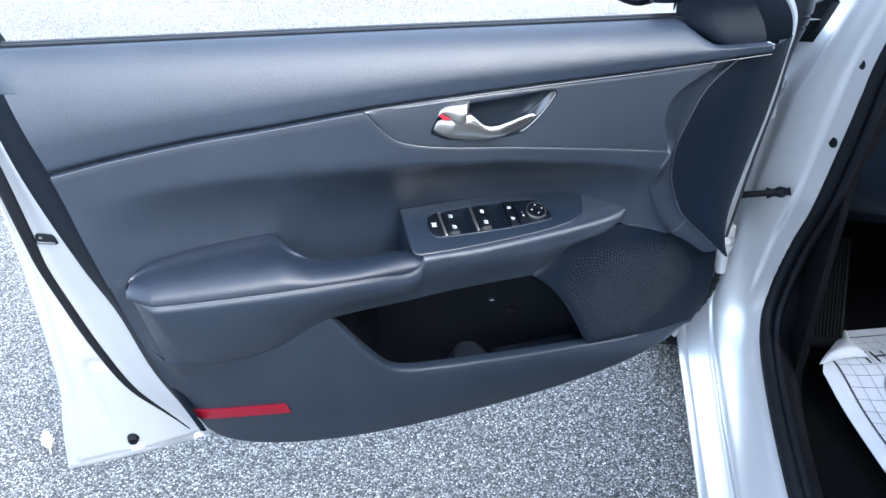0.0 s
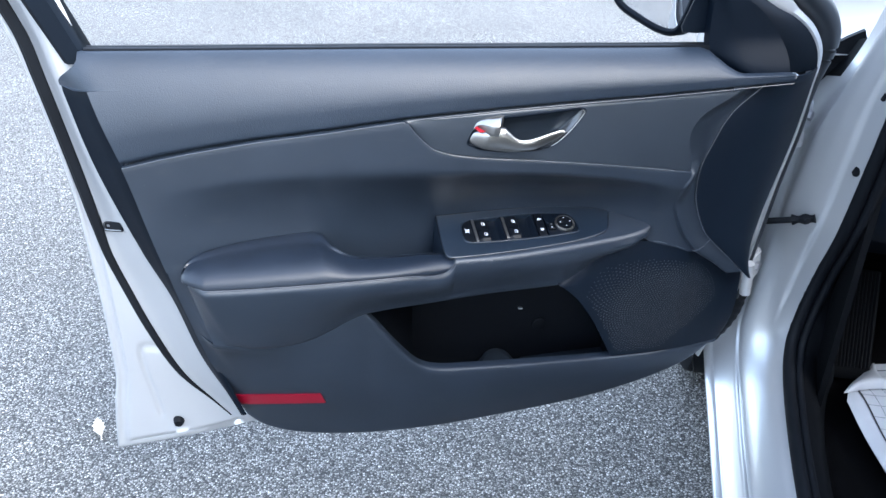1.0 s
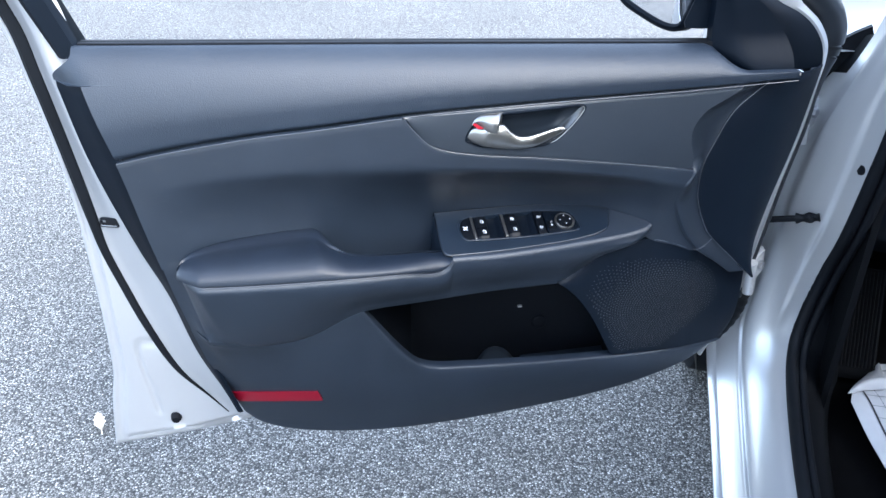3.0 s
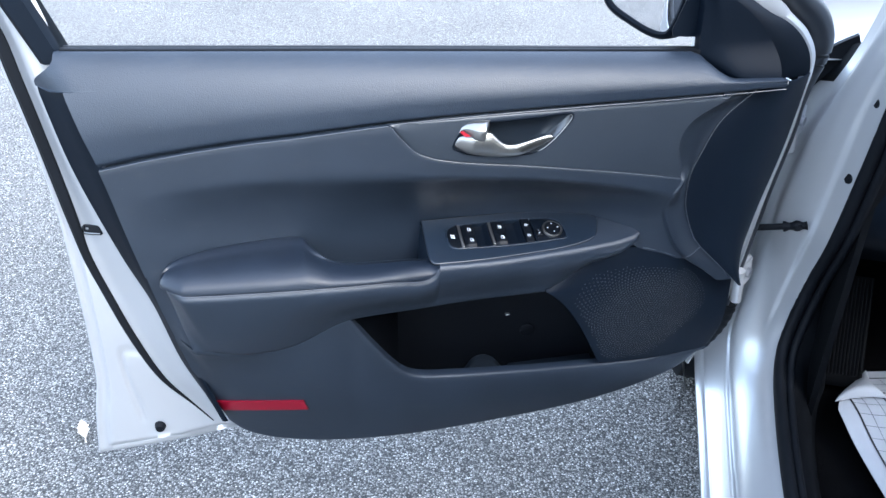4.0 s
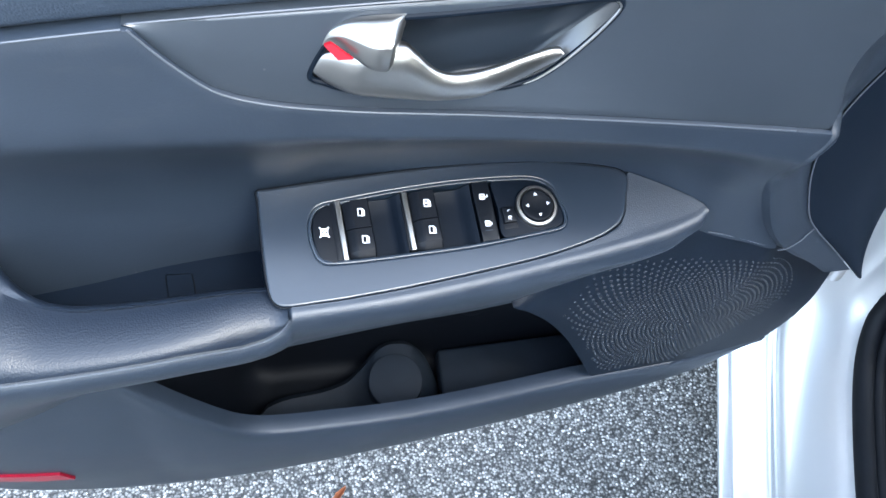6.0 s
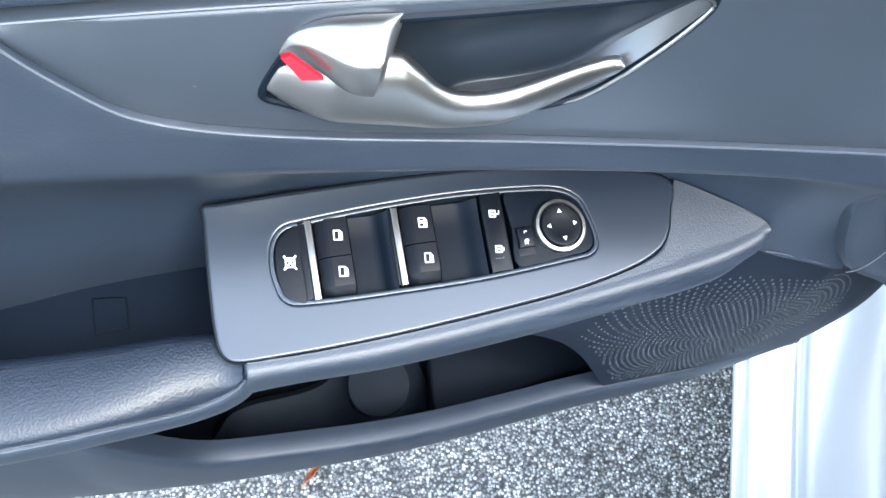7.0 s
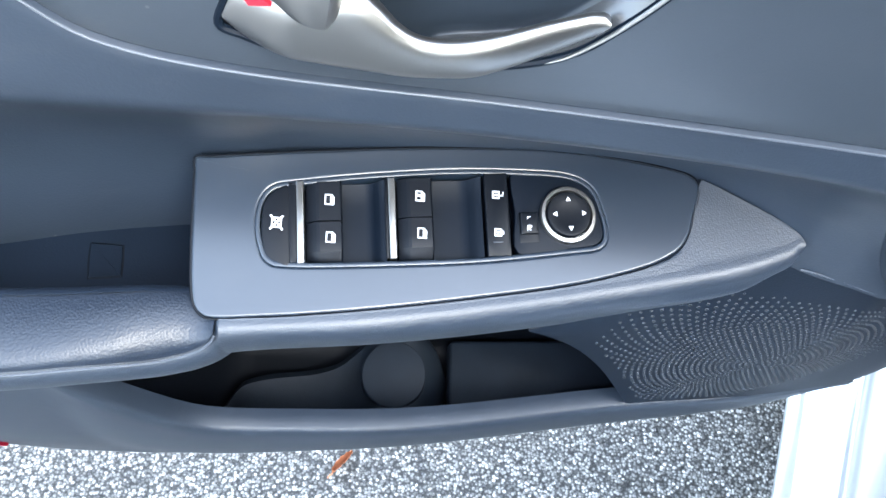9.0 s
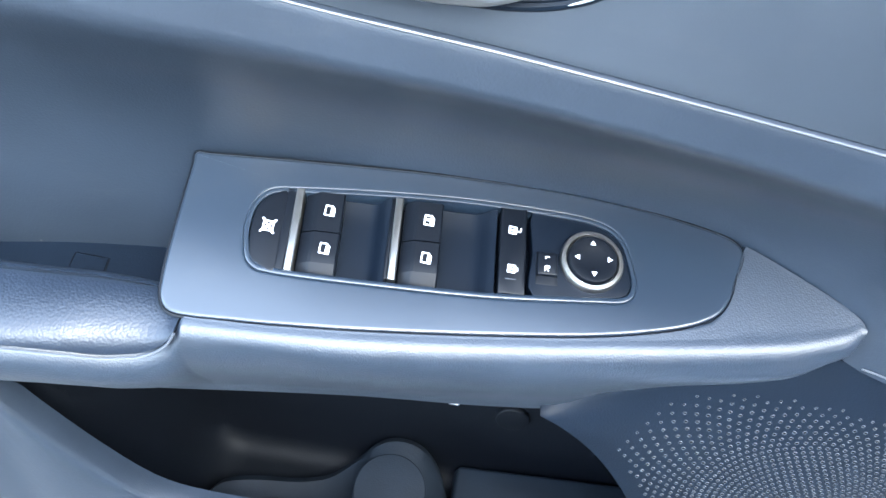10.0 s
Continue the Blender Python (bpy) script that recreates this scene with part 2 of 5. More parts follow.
def sheet(rows, back=None, close=False, bm=None):
    """A skin over a grid of points; back: an offset that gives it thickness; close: joins the last column to the first."""
    bm = bm or bmesh.new()
    grid = [[bm.verts.new(p) for p in row] for row in rows]
    n, k = len(rows), len(rows[0])

    def skin(g, flip=False):
        for i in range(n - 1):
            for j in range(k if close else k - 1):
                q = (g[i][j], g[i][(j + 1) % k], g[i + 1][(j + 1) % k], g[i + 1][j])
                bm.faces.new(q[::-1] if flip else q)

    skin(grid)
    if back is not None:
        off = Vector(back)
        rear = [[bm.verts.new(v.co + off) for v in row] for row in grid]
        skin(rear, True)
        edge = [(i, 0) for i in range(n)] + [(n - 1, j) for j in range(1, k)] + [(i, k - 1) for i in range(n - 2, -1, -1)] + [(0, j) for j in range(k - 2, 0, -1)]
        for (a, b), (c, d) in zip(edge, edge[1:] + edge[:1]):
            bm.faces.new((grid[a][b], grid[c][d], rear[c][d], rear[a][b]))
    return bm


def caps(bm, first, last):
    bm.verts.ensure_lookup_table()
    for ring in (first, last):
        bm.faces.new([bm.verts[i] for i in ring])


def tube(path, radius, sides=10, flat=1.0, bm=None):
    """A round bar along a path; radius: a number or a function of 0..1."""
    bm = bm or bmesh.new()
    path = [Vector(p) for p in path]
    rings = []
    for i, p in enumerate(path):
        d = (path[min(i + 1, len(path) - 1)] - path[max(i - 1, 0)]).normalized()
        side = d.cross(Vector((0, 0, 1)))
        side = side.normalized() if side.length > 0.05 else d.cross(Vector((0, 1, 0))).normalized()
        up = side.cross(d)
        r = radius(i / (len(path) - 1)) if callable(radius) else radius
        rings.append([bm.verts.new(p + side * (r * math.cos(a)) + up * (r * flat * math.sin(a))) for a in (2 * math.pi * s / sides for s in range(sides))])
    for a, b in zip(rings, rings[1:]):
        for s in range(sides):
            bm.faces.new((a[s], a[(s + 1) % sides], b[(s + 1) % sides], b[s]))
    bm.faces.new(rings[0][::-1])
    bm.faces.new(rings[-1])
    return bm


def through_points(pts, steps=6, closed=False):
    """A smooth line through a few points."""
    pts = [Vector(p) for p in pts]
    n, out = len(pts), []
    for i in range(n if closed else n - 1):
        if closed:
            a, b, c, d = (pts[(i + k) % n] for k in (-1, 0, 1, 2))
        else:
            b, c = pts[i], pts[i + 1]
            a, d = pts[max(i - 1, 0)], pts[min(i + 2, n - 1)]
        for s in range(steps):
            t = s / steps
            out.append(0.5 * (2 * b + (c - a) * t + (2 * a - 5 * b + 4 * c - d) * t * t + (3 * b - a - 3 * c + d) * t ** 3))
    if not closed:
        out.append(pts[-1])
    return out


def inset(loop, d):
    """A closed 2D loop moved inwards by d."""
    pts = [Vector((p[0], p[1])) for p in loop]
    area = sum(a.x * b.y - b.x * a.y for a, b in zip(pts, pts[1:] + pts[:1]))
    s, out = (1 if area > 0 else -1), []
    for i, p in enumerate(pts):
        e = (pts[(i + 1) % len(pts)] - pts[i - 1]).normalized()
        out.append(p + Vector((-e.y, e.x)) * (d * s))
    return out


def slab(loop, place, low, high, bevel=0.001, bm=None, steps=3):
    """A plate with rounded upper edges. place(a, b, h) maps the loop's plane and height into the world."""
    bm = bm or bmesh.new()
    rings = [[place(p[0], p[1], low) for p in loop]]
    for i in range(steps + 1):
        a = math.pi / 2 * i / steps
        rings.append([place(p[0], p[1], high - bevel * (1 - math.sin(a))) for p in inset(loop, bevel * (1 - math.cos(a)))])
    grid = [[bm.verts.new(p) for p in r] for r in rings]
    k = len(loop)
    for a, b in zip(grid, grid[1:]):
        for j in range(k):
            bm.faces.new((a[j], a[(j + 1) % k], b[(j + 1) % k], b[j]))
    bm.faces.new(grid[-1])
    bm.faces.new(grid[0][::-1])
    return bm


def box(lo, hi, bevel=0.0, bm=None):
    bm = bm or bmesh.new()
    made = bmesh.ops.create_cube(bm, size=1)["verts"]
    for v in made:
        v.co = Vector([(a + b) / 2 + c * (b - a) for a, b, c in zip(lo, hi, v.co)])
    if bevel:
        edges = list({e for v in made for e in v.link_edges})
        bmesh.ops.bevel(bm, geom=edges, offset=bevel, segments=2, affect="EDGES")
    return bm


def span(a, b, n):
    return [a + (b - a) * i / (n - 1) for i in range(n)]


def mixed(a, b, t):
    return a + (b - a) * t


def ease(t):
    t = min(max(t, 0), 1)
    return t * t * (3 - 2 * t)

# ---- ground ----
bm = bmesh.new()
cuts = [-3000, -300, -40, -10, -4, -1.5, 0, 1.5, 4, 10, 40, 300, 3000]
grid = [[bm.verts.new((x, y, 0)) for x in cuts] for y in cuts]
for r0, r1 in zip(grid, grid[1:]):
    for i in range(len(cuts) - 1):
        bm.faces.new((r0[i], r0[i + 1], r1[i + 1], r1[i]))
part("ground", bm, asphalt_mat, None, "speckled grey open-graded asphalt of a car park", kind="structure", category="ground")

# ---- the open car door ----
# x runs along the door from its rear edge to the hinges, y outwards through it, z up
door = tagged(new("car_door"), "open silver car front door with black interior trim", "car door")

REAR = curve((0.414, 0.102), (0.503, 0.066), (0.604, 0.040), (0.68, 0.012), (0.809, -0.026), (0.919, -0.046))        # rear edge of the trim
FACE = curve((0.40, 0.123), (0.444, 0.109), (0.524, 0.086), (0.622, 0.060), (0.702, 0.043), (0.824, 0.018), (0.917, -0.008))           # where the trim turns to its rear side
FRONT = curve((0.433, 0.871), (0.487, 0.896), (0.541, 0.900), (0.681, 0.918), (0.79, 0.939), (0.895, 0.953))
BELT = curve((-0.03, 0.957), (0.0, 0.956), (0.37, 0.948), (0.78, 0.938), (0.95, 0.934))
SEAM = curve((-0.02, 0.818), (0.02, 0.825), (0.077, 0.836), (0.174, 0.850), (0.258, 0.858), (0.37, 0.870), (0.48, 0.878), (0.605, 0.885), (0.726, 0.891), (0.885, 0.901))
INSERT_LOW = curve((0.368, 0.871), (0.385, 0.849), (0.407, 0.829), (0.452, 0.817), (0.55, 0.807), (0.66, 0.794), (0.77, 0.779))
CREASE = curve((0.0, 0.774), (0.032, 0.780), (0.15, 0.795), (0.262, 0.799), (0.348, 0.797), (0.456, 0.793), (0.567, 0.785), (0.664, 0.772), (0.74, 0.757), (0.80, 0.74))
WALL = curve((0.0, -0.052), (0.03, -0.05), (0.08, -0.042), (0.14, -0.03), (0.25, -0.016), (0.30, -0.008), (0.346, 0.002), (0.40, 0.0095), (0.43, 0.011), (0.51, 0.015), (0.59, 0.018), (0.64, 0.016), (0.669, 0.0105), (0.69, 0.0025), (0.709, -0.0065), (0.724, -0.0155), (0.742, -0.0205), (0.758, -0.0245), (0.80, -0.0270))
ARC = curve((0.597, 0.853), (0.6166, 0.828), (0.638, 0.7985), (0.658, 0.7795), (0.675, 0.7675), (0.694, 0.7580), (0.712, 0.7510), (0.730, 0.7478), (0.752, 0.7485), (0.772, 0.7595), (0.785, 0.7605), (0.827, 0.751), (0.859, 0.763), (0.885, 0.802))
COVER = curve((0.597, 0.881), (0.6193, 0.8589), (0.6628, 0.8147), (0.6871, 0.8001), (0.7244, 0.7861), (0.7510, 0.7838), (0.7727, 0.7850), (0.8035, 0.7945), (0.853, 0.8165), (0.892, 0.8565))
EDGE_Y = curve((0.07, -0.099), (0.10, -0.107), (0.20, -0.1065), (0.28, -0.1035), (0.34, -0.0985), (0.38, -0.092), (0.40, -0.0872), (0.43, -0.0800), (0.508, -0.0725), (0.60, -0.0575), (0.656, -0.0465), (0.69, -0.0385), (0.7097, -0.0318), (0.7195, -0.0272), (0.7245, -0.0215))
UNDER_Z = curve((0.05, 0.572), (0.088, 0.568), (0.185, 0.555), (0.232, 0.561), (0.311, 0.594), (0.40, 0.598), (0.50, 0.600), (0.57, 0.599), (0.595, 0.598), (0.62, 0.609), (0.65, 0.629), (0.73, 0.656))
UNDER_Y = curve((0.05, -0.075), (0.13, -0.0745), (0.20, -0.069), (0.311, -0.060), (0.40, -0.050), (0.50, -0.037), (0.57, -0.029), (0.65, -0.014), (0.73, -0.002))
LIP = curve((0.311, 0.594), (0.357, 0.526), (0.385, 0.493), (0.414, 0.4805), (0.46, 0.4765), (0.527, 0.472), (0.69, 0.450), (0.80, 0.446), (0.90, 0.452))
LIP_Y = curve((0.10, -0.046), (0.20, -0.060), (0.311, -0.060), (0.41, -0.050), (0.53, -0.043), (0.69, -0.014), (0.80, -0.002), (0.90, 0.012))
BOTTOM = curve((0.09, 0.43), (0.103, 0.415), (0.148, 0.372), (0.225, 0.349), (0.351, 0.341), (0.537, 0.348), (0.70, 0.365), (0.818, 0.405), (0.871, 0.440), (0.90, 0.47))
BOTTOM_Y = curve((0.09, -0.012), (0.148, -0.018), (0.30, -0.022), (0.40, -0.020), (0.54, -0.010), (0.70, 0.003), (0.82, 0.006), (0.90, 0.016))
POCKET_END = curve((0.592, 0.6022), (0.607, 0.590), (0.629, 0.566), (0.650, 0.535), (0.667, 0.504), (0.694, 0.450))
SPK_TOP = curve((0.54, 0.600), (0.592, 0.603), (0.62, 0.618), (0.65, 0.638), (0.70, 0.654), (0.733, 0.6585), (0.76, 0.654), (0.785, 0.6455), (0.795, 0.6450), (0.807, 0.6490), (0.820, 0.6560), (0.863, 0.611), (0.90, 0.575))


def plate_z(x, y):
    return 0.709 - 0.056 * (x - 0.415) + 0.37 * y


def plate(x, y, h=0.0):
    """A place on the sloping switch plate, h above it."""
    n = Vector((0.056, -0.37, 1)).normalized()
    return Vector((x, y, plate_z(x, y))) + n * h


# soft upper pad
prof_y = curve((0, 0.004), (0.06, -0.002), (0.3, -0.022), (0.55, -0.037), (0.8, -0.044), (0.93, -0.0435), (1, -0.0385))
prof_z = curve((0, 0), (0.06, 0.005), (0.3, 0.15), (0.55, 0.42), (0.8, 0.75), (0.92, 0.93), (1, 1.0))
rows = []
for t in span(0, 0.38, 26) + span(0.385, 0.48, 40) + span(0.49, 1, 34):
    row = []
    for s in [0, 0.004, 0.008, 0.013, 0.019, 0.026, 0.034, 0.042, 0.05, 0.058] + span(0.066, 1, 80):
        x = mixed(FACE(0.87), 0.884, s)
        for _ in range(3):
            z = mixed(BELT(x), SEAM(x), prof_z(t))
            tail = ease((z - 0.9165) / 0.0008)
            x = mixed(FACE(z), 0.884, s) + (mixed(-0.018, -0.046, ease((0.951 - z) / 0.030)) - FACE(z)) * tail * max(0, 1 - s / 0.06)
        back = min(max((FACE(z) + 0.006 - x) / 0.045, 0), 1) ** 1.5 * tail
        y = mixed(prof_y(t), max(prof_y(t), 0.000), back)
        shelf = 0.9045 + 0.0060 * ease((-y - 0.012) / 0.02)
        if z > shelf:
            z = mixed(z, shelf, ease((x - 0.772 + 0.25 * (y + 0.01)) / 0.045))
        row.append((x, y, z))
    rows.append(row)
part("upper_pad", sheet(rows, (0, 0.004, -0.001)), pad_mat, door, "soft-touch black upper door pad with leather-like grain")

# satin insert round the door handle, open where the handle sits
HANDLE = [(0.4495, 0.836), (0.455, 0.850), (0.464, 0.861), (0.480, 0.8675), (0.52, 0.8705), (0.56, 0.8740), (0.594, 0.8770), (0.6025, 0.8735), (0.598, 0.8625), (0.583, 0.8435), (0.566, 0.829), (0.54, 0.8225), (0.50, 0.823), (0.47, 0.826), (0.457, 0.831)]
handle_loop = [(p.x, p.y) for p in through_points([(a, b, 0) for a, b in HANDLE], 5, True)]


def inside(loop, x, z):
    hit = False
    for (ax, az), (bx, bz) in zip(loop, loop[1:] + loop[:1]):
        if (az > z) != (bz > z) and x < (bx - ax) * (z - az) / (bz - az) + ax:
            hit = not hit
    return hit


rows = []
for t in [0, 0.012, 0.025, 0.04, 0.06] + span(0.08, 1, 60):
    row = []
    for s in span(0, 1, 260):
        x = mixed(0.368, 0.78, s)
        for _ in range(4):
            z = mixed(SEAM(x) - 0.001, min(INSERT_LOW(x), SEAM(x) - 0.0012), t)
            x = mixed(0.368, ARC(z), s)
        row.append((x, -0.0365 - 0.007 * ease(t / 0.05) - 0.0015 * math.sin(math.pi * t), z))
    rows.append(row)
bm = sheet(rows, None)
opening = [(p.x, p.y) for p in inset(handle_loop, 0.0006)]
gone = [f for f in bm.faces if inside(opening, f.calc_center_median().x, f.calc_center_median().z)]
bmesh.ops.delete(bm, geom=gone, context="FACES")
part("handle_insert", bm, insert_mat, door, "smooth satin black trim insert behind the handle")

# concave middle panel behind the armrest
FLOOR_Z = curve((0.0, 0.67), (0.235, 0.675), (0.265, 0.634), (0.43, 0.634), (0.46, 0.66), (0.69, 0.67), (0.735, 0.656), (0.76, 0.652), (0.79, 0.642), (0.80, 0.642))
rows = []
for k in range(34):
    row = []
    for s in span(0, 1, 110):
        x = mixed(0.03, 0.76, s)
        for _ in range(4):
            top = SEAM(x) - 0.0015 if x < 0.368 else min(INSERT_LOW(x) - 0.0002, SEAM(x) - 0.0015)
            mid, low = CREASE(x), FLOOR_Z(x)
            if k < 4:
                z, y = top - (0, 0.0003, 0.0010, 0.0022)[k], (-0.0385, -0.0450, -0.0466, -0.0470)[k]
            elif k < 10:
                t = (k - 3) / 7
                z, y = mixed(top - 0.0022, min(mid + 0.004, top - 0.004), t), mixed(-0.0470, -0.0475, t)
            else:
                t = (k - 10) / 23
                v = t
                t = t - 0.075 * (1 - math.exp(-t / 0.075))
                z = mixed(min(mid + 0.004, top - 0.004), low, v ** 1.1)
                y = mixed(-0.0475, WALL(x), 1 - (1 - min(t * 1.3, 1)) ** 2.4)
            x = mixed(FACE(z), ARC(max(z, 0.645)) + 0.001, s)
        row.append((x, y, z))
    rows.append(row)
part("middle_panel", sheet(rows, (0, 0.003, 0)), panel_mat, door, "hollowed black plastic middle panel")

def mid_y(x, z):
    """Depth of the hollow middle panel."""
    top, low = CREASE(x) + 0.004, FLOOR_Z(x)
    v = min(max((top - z) / (top - low), 0), 1) ** (1 / 1.1)
    t = v - 0.075 * (1 - math.exp(-v / 0.075))
    return mixed(-0.0475, WALL(x), 1 - (1 - min(t * 1.3, 1)) ** 2.4)


# front cover beside the hinges
rows = []
for t in span(0, 1, 16):
    row = []
    for z in span(0.900, 0.585, 60):
        a, b = COVER(min(z, 0.892)) + 0.0012, FRONT(z)
        a = min(a, b - 0.002)
        row.append((mixed(a, b, t), -0.0210 - 0.003 * math.sin(math.pi * t) + 0.040 * t ** 2.5, z))
    rows.append(row)
part("front_cover", sheet(rows, (0, 0.004, 0)), shaded_trim_mat, door, "plain black plastic cover beside the hinges")

seam_z = curve((0.07, 0.680), (0.12, 0.6765), (0.20, 0.6755), (0.30, 0.6745), (0.36, 0.6728), (0.385, 0.6695), (0.402, 0.6660), (0.412, 0.6660), (0.420, 0.6685), (0.426, 0.6735), (0.4295, 0.680), (0.432, 0.687))


PLATE_Y = curve((0.425, -0.0718), (0.45, -0.0704), (0.47, -0.0684), (0.508, -0.0634), (0.555, -0.0559), (0.601, -0.0474), (0.635, -0.0379), (0.646, -0.0333), (0.6535, -0.0293), (0.659, -0.0235), (0.6625, -0.0165), (0.6655, -0.004), (0.668, 0.0070), (0.6695, 0.0100))
NOSE_Y = curve((0.6695, 0.0100), (0.674, 0.0085), (0.685, 0.0040), (0.705, -0.0050), (0.7150, -0.0100), (0.7205, -0.0138), (0.7235, -0.0170), (0.7248, -0.0198))

# armrest body: fascia under the pad and the plate, with a tapering nose
rows = []
for x in span(0.074, 0.40, 56) + span(0.403, 0.426, 12) + span(0.427, 0.436, 13) + span(0.44, 0.64, 40) + span(0.642, 0.6695, 30) + span(0.671, 0.7248, 40):
    pad = 1 - ease((x - 0.4285) / 0.003)
    ye = EDGE_Y(x) - 0.0003 * pad
    zb, yb = UNDER_Z(x), UNDER_Y(x) + 0.014 * ease((x - 0.698) / 0.024)
    end = min(max((x - 0.074) / 0.03, 0), 1) ** 0.5
    ye = mixed(-0.060, ye, end)
    back = PLATE_Y(x) - 0.0003 if x < 0.6695 else NOSE_Y(x)
    yw = mixed(max(back, ye + 0.0008), ye + 0.03, pad)
    w = yw - ye
    r = min(0.0085, w * 0.86)
    ze = mixed(plate_z(x, ye) - 0.0012, min(seam_z(x) - 0.001, plate_z(x, ye) - 0.0012), pad)

    def top_z(y):
        return mixed(plate_z(x, y) + 0.0004, ze, pad)

    drop = (0.030 * ease((x - 0.669) / 0.01) + 0.006) * (1 - 0.93 * ease((x - 0.690) / 0.030))
    sec = [(x, yw + 0.002, top_z(yw) - drop), (x, yw, top_z(yw) - 0.0016), (x, mixed(yw, ye + r, 0.04), top_z(yw) - 0.0003)]
    for t in span(0.10, 1, 9):
        y = mixed(yw, ye + r, t)
        sec.append((x, y, top_z(y)))
    z0 = top_z(ye + r)
    for a in (15, 30, 45, 60, 75, 90):
        sec.append((x, ye + r - r * math.sin(radians(a)), z0 - 1.15 * r * (1 - math.cos(radians(a)))))
    for t in span(0.06, 1, 16):
        sec.append((x, mixed(ye, yb, mixed(mixed(t ** 1.2, ease(t), 0.7), t, 1 - ease((x - 0.18) / 0.12))) - (0.003 + 0.006 * ease((x - 0.6) / 0.08) * (1 - ease((x - 0.69) / 0.03))) * math.sin(math.pi * t) * end, mixed(z0 - 1.15 * r, zb, t)))
    tuck = ease((x - 0.10) / 0.08)
    sec.append((x, yb + 0.006 * tuck, zb - 0.004 * tuck))
    sec.append((x, yb + 0.001 + 0.029 * tuck, zb + 0.004))
    lean = 0.27 * (1 - ease((x - 0.074) / 0.10))
    rows.append([(p[0] + lean * max(0, 0.668 - p[2]), p[1], p[2]) for p in sec])
part("armrest_body", sheet(rows, None), fascia_mat, door, "grained black plastic armrest body with a tapered nose")

# plain panel that closes the rear of the armrest
rows = []
for k in span(0, 1, 16):
    row = []
    for s in span(0, 1, 14):
        z = mixed(0.690, 0.560, k)
        x = mixed(FACE(z) + 0.001, 0.17, s)
        y = mixed(WALL(x) + 0.0005, UNDER_Y(max(x, 0.05)) + 0.004, ease(k))
        row.append((x, mixed(max(y, -0.046), y, ease((x - FACE(z)) / 0.03)), z))
    rows.append(row)
part("rear_filler", sheet(rows, (0, 0.003, 0)), panel_mat, door, "plain black plastic behind the armrest end")

# padded armrest, broad at the rear and narrow along the pull recess
rows = []
PAD_BACK = curve((0.0745, -0.072), (0.079, -0.060), (0.090, -0.049), (0.138, -0.030), (0.189, -0.018), (0.238, -0.012), (0.252, -0.016), (0.268, -0.040), (0.284, -0.054), (0.31, -0.060), (0.36, -0.0575), (0.415, -0.0530), (0.43, -0.053))
PAD_TOP = curve((0.0745, 0.688), (0.080, 0.6945), (0.10, 0.701), (0.15, 0.704), (0.25, 0.706), (0.27, 0.699), (0.29, 0.692), (0.33, 0.688), (0.39, 0.686), (0.43, 0.682))
for x in span(0.0745, 0.4290, 120):
    yb, yf, zt = PAD_BACK(x), EDGE_Y(x) + 0.0008, PAD_TOP(x)
    end = min(max((x - 0.0745) / 0.03, 0), 1) ** 0.5
    yf = mixed(-0.085, yf, end)
    zs = seam_z(x)
    w = yb - yf
    r = mixed(w * 0.70, w * 0.84, ease((x - 0.255) / 0.03))
    sec = [(x, yb, mixed(zs - 0.004, 0.636, ease((x - 0.235) / 0.03))), (x, yb, zt - 0.008)]
    for a in (20, 50, 80):
        sec.append((x, yb - 0.007 + 0.007 * math.cos(radians(a)), zt - 0.008 + 0.008 * math.sin(radians(a))))
    for t in span(0.15, 1, 6):
        sec.append((x, mixed(yb - 0.007, yf + r, t), zt - 0.003 * t * t))
    h = max(zt - 0.003 - zs, 0.0006)
    for a in span(10, 90, 9):
        sec.append((x, yf + r - r * math.sin(radians(a)), zs + h * math.cos(radians(a)) ** 0.9 if a < 89 else zs))
    sec.append((x, yf + 0.004, zs - 0.003))
    rows.append(sec)
bm = sheet(rows, None)
k = len(rows[0])
caps(bm, range(k), range(len(rows) * k - k, len(rows) * k))
part("armrest_pad", bm, leather_mat, door, "padded black leatherette armrest with a fine pebbled grain")

# floor of the pull recess, with its square plug
rows = [[(x, y, 0.638) for x in span(0.250, 0.417, 12)] for y in span(-0.066, 0.014, 6)]
recess = part("pull_recess", sheet(rows, (0, 0, -0.003)), shaded_trim_mat, door, "smooth black floor of the door pull recess")
PLUG = [(0.3482, -0.0072), (0.3500, -0.0056), (0.3635, -0.0062), (0.3652, -0.0080), (0.3674, -0.0240), (0.3660, -0.0257), (0.3525, -0.0270), (0.3508, -0.0254)]
plug_loop = [(p.x, p.y) for p in through_points([(a, b, 0) for a, b in PLUG], 4, True)]
part("plug_groove", slab(inset(plug_loop, -0.0008), lambda a, b, h: Vector((a, b, 0.638 + h)), -0.001, 0.0002, 0.0001), button_mat, recess)
part("screw_plug", slab(plug_loop, lambda a, b, h: Vector((a, b, 0.638 + h)), -0.001, 0.0007, 0.0004), shaded_trim_mat, recess, sharp=8)
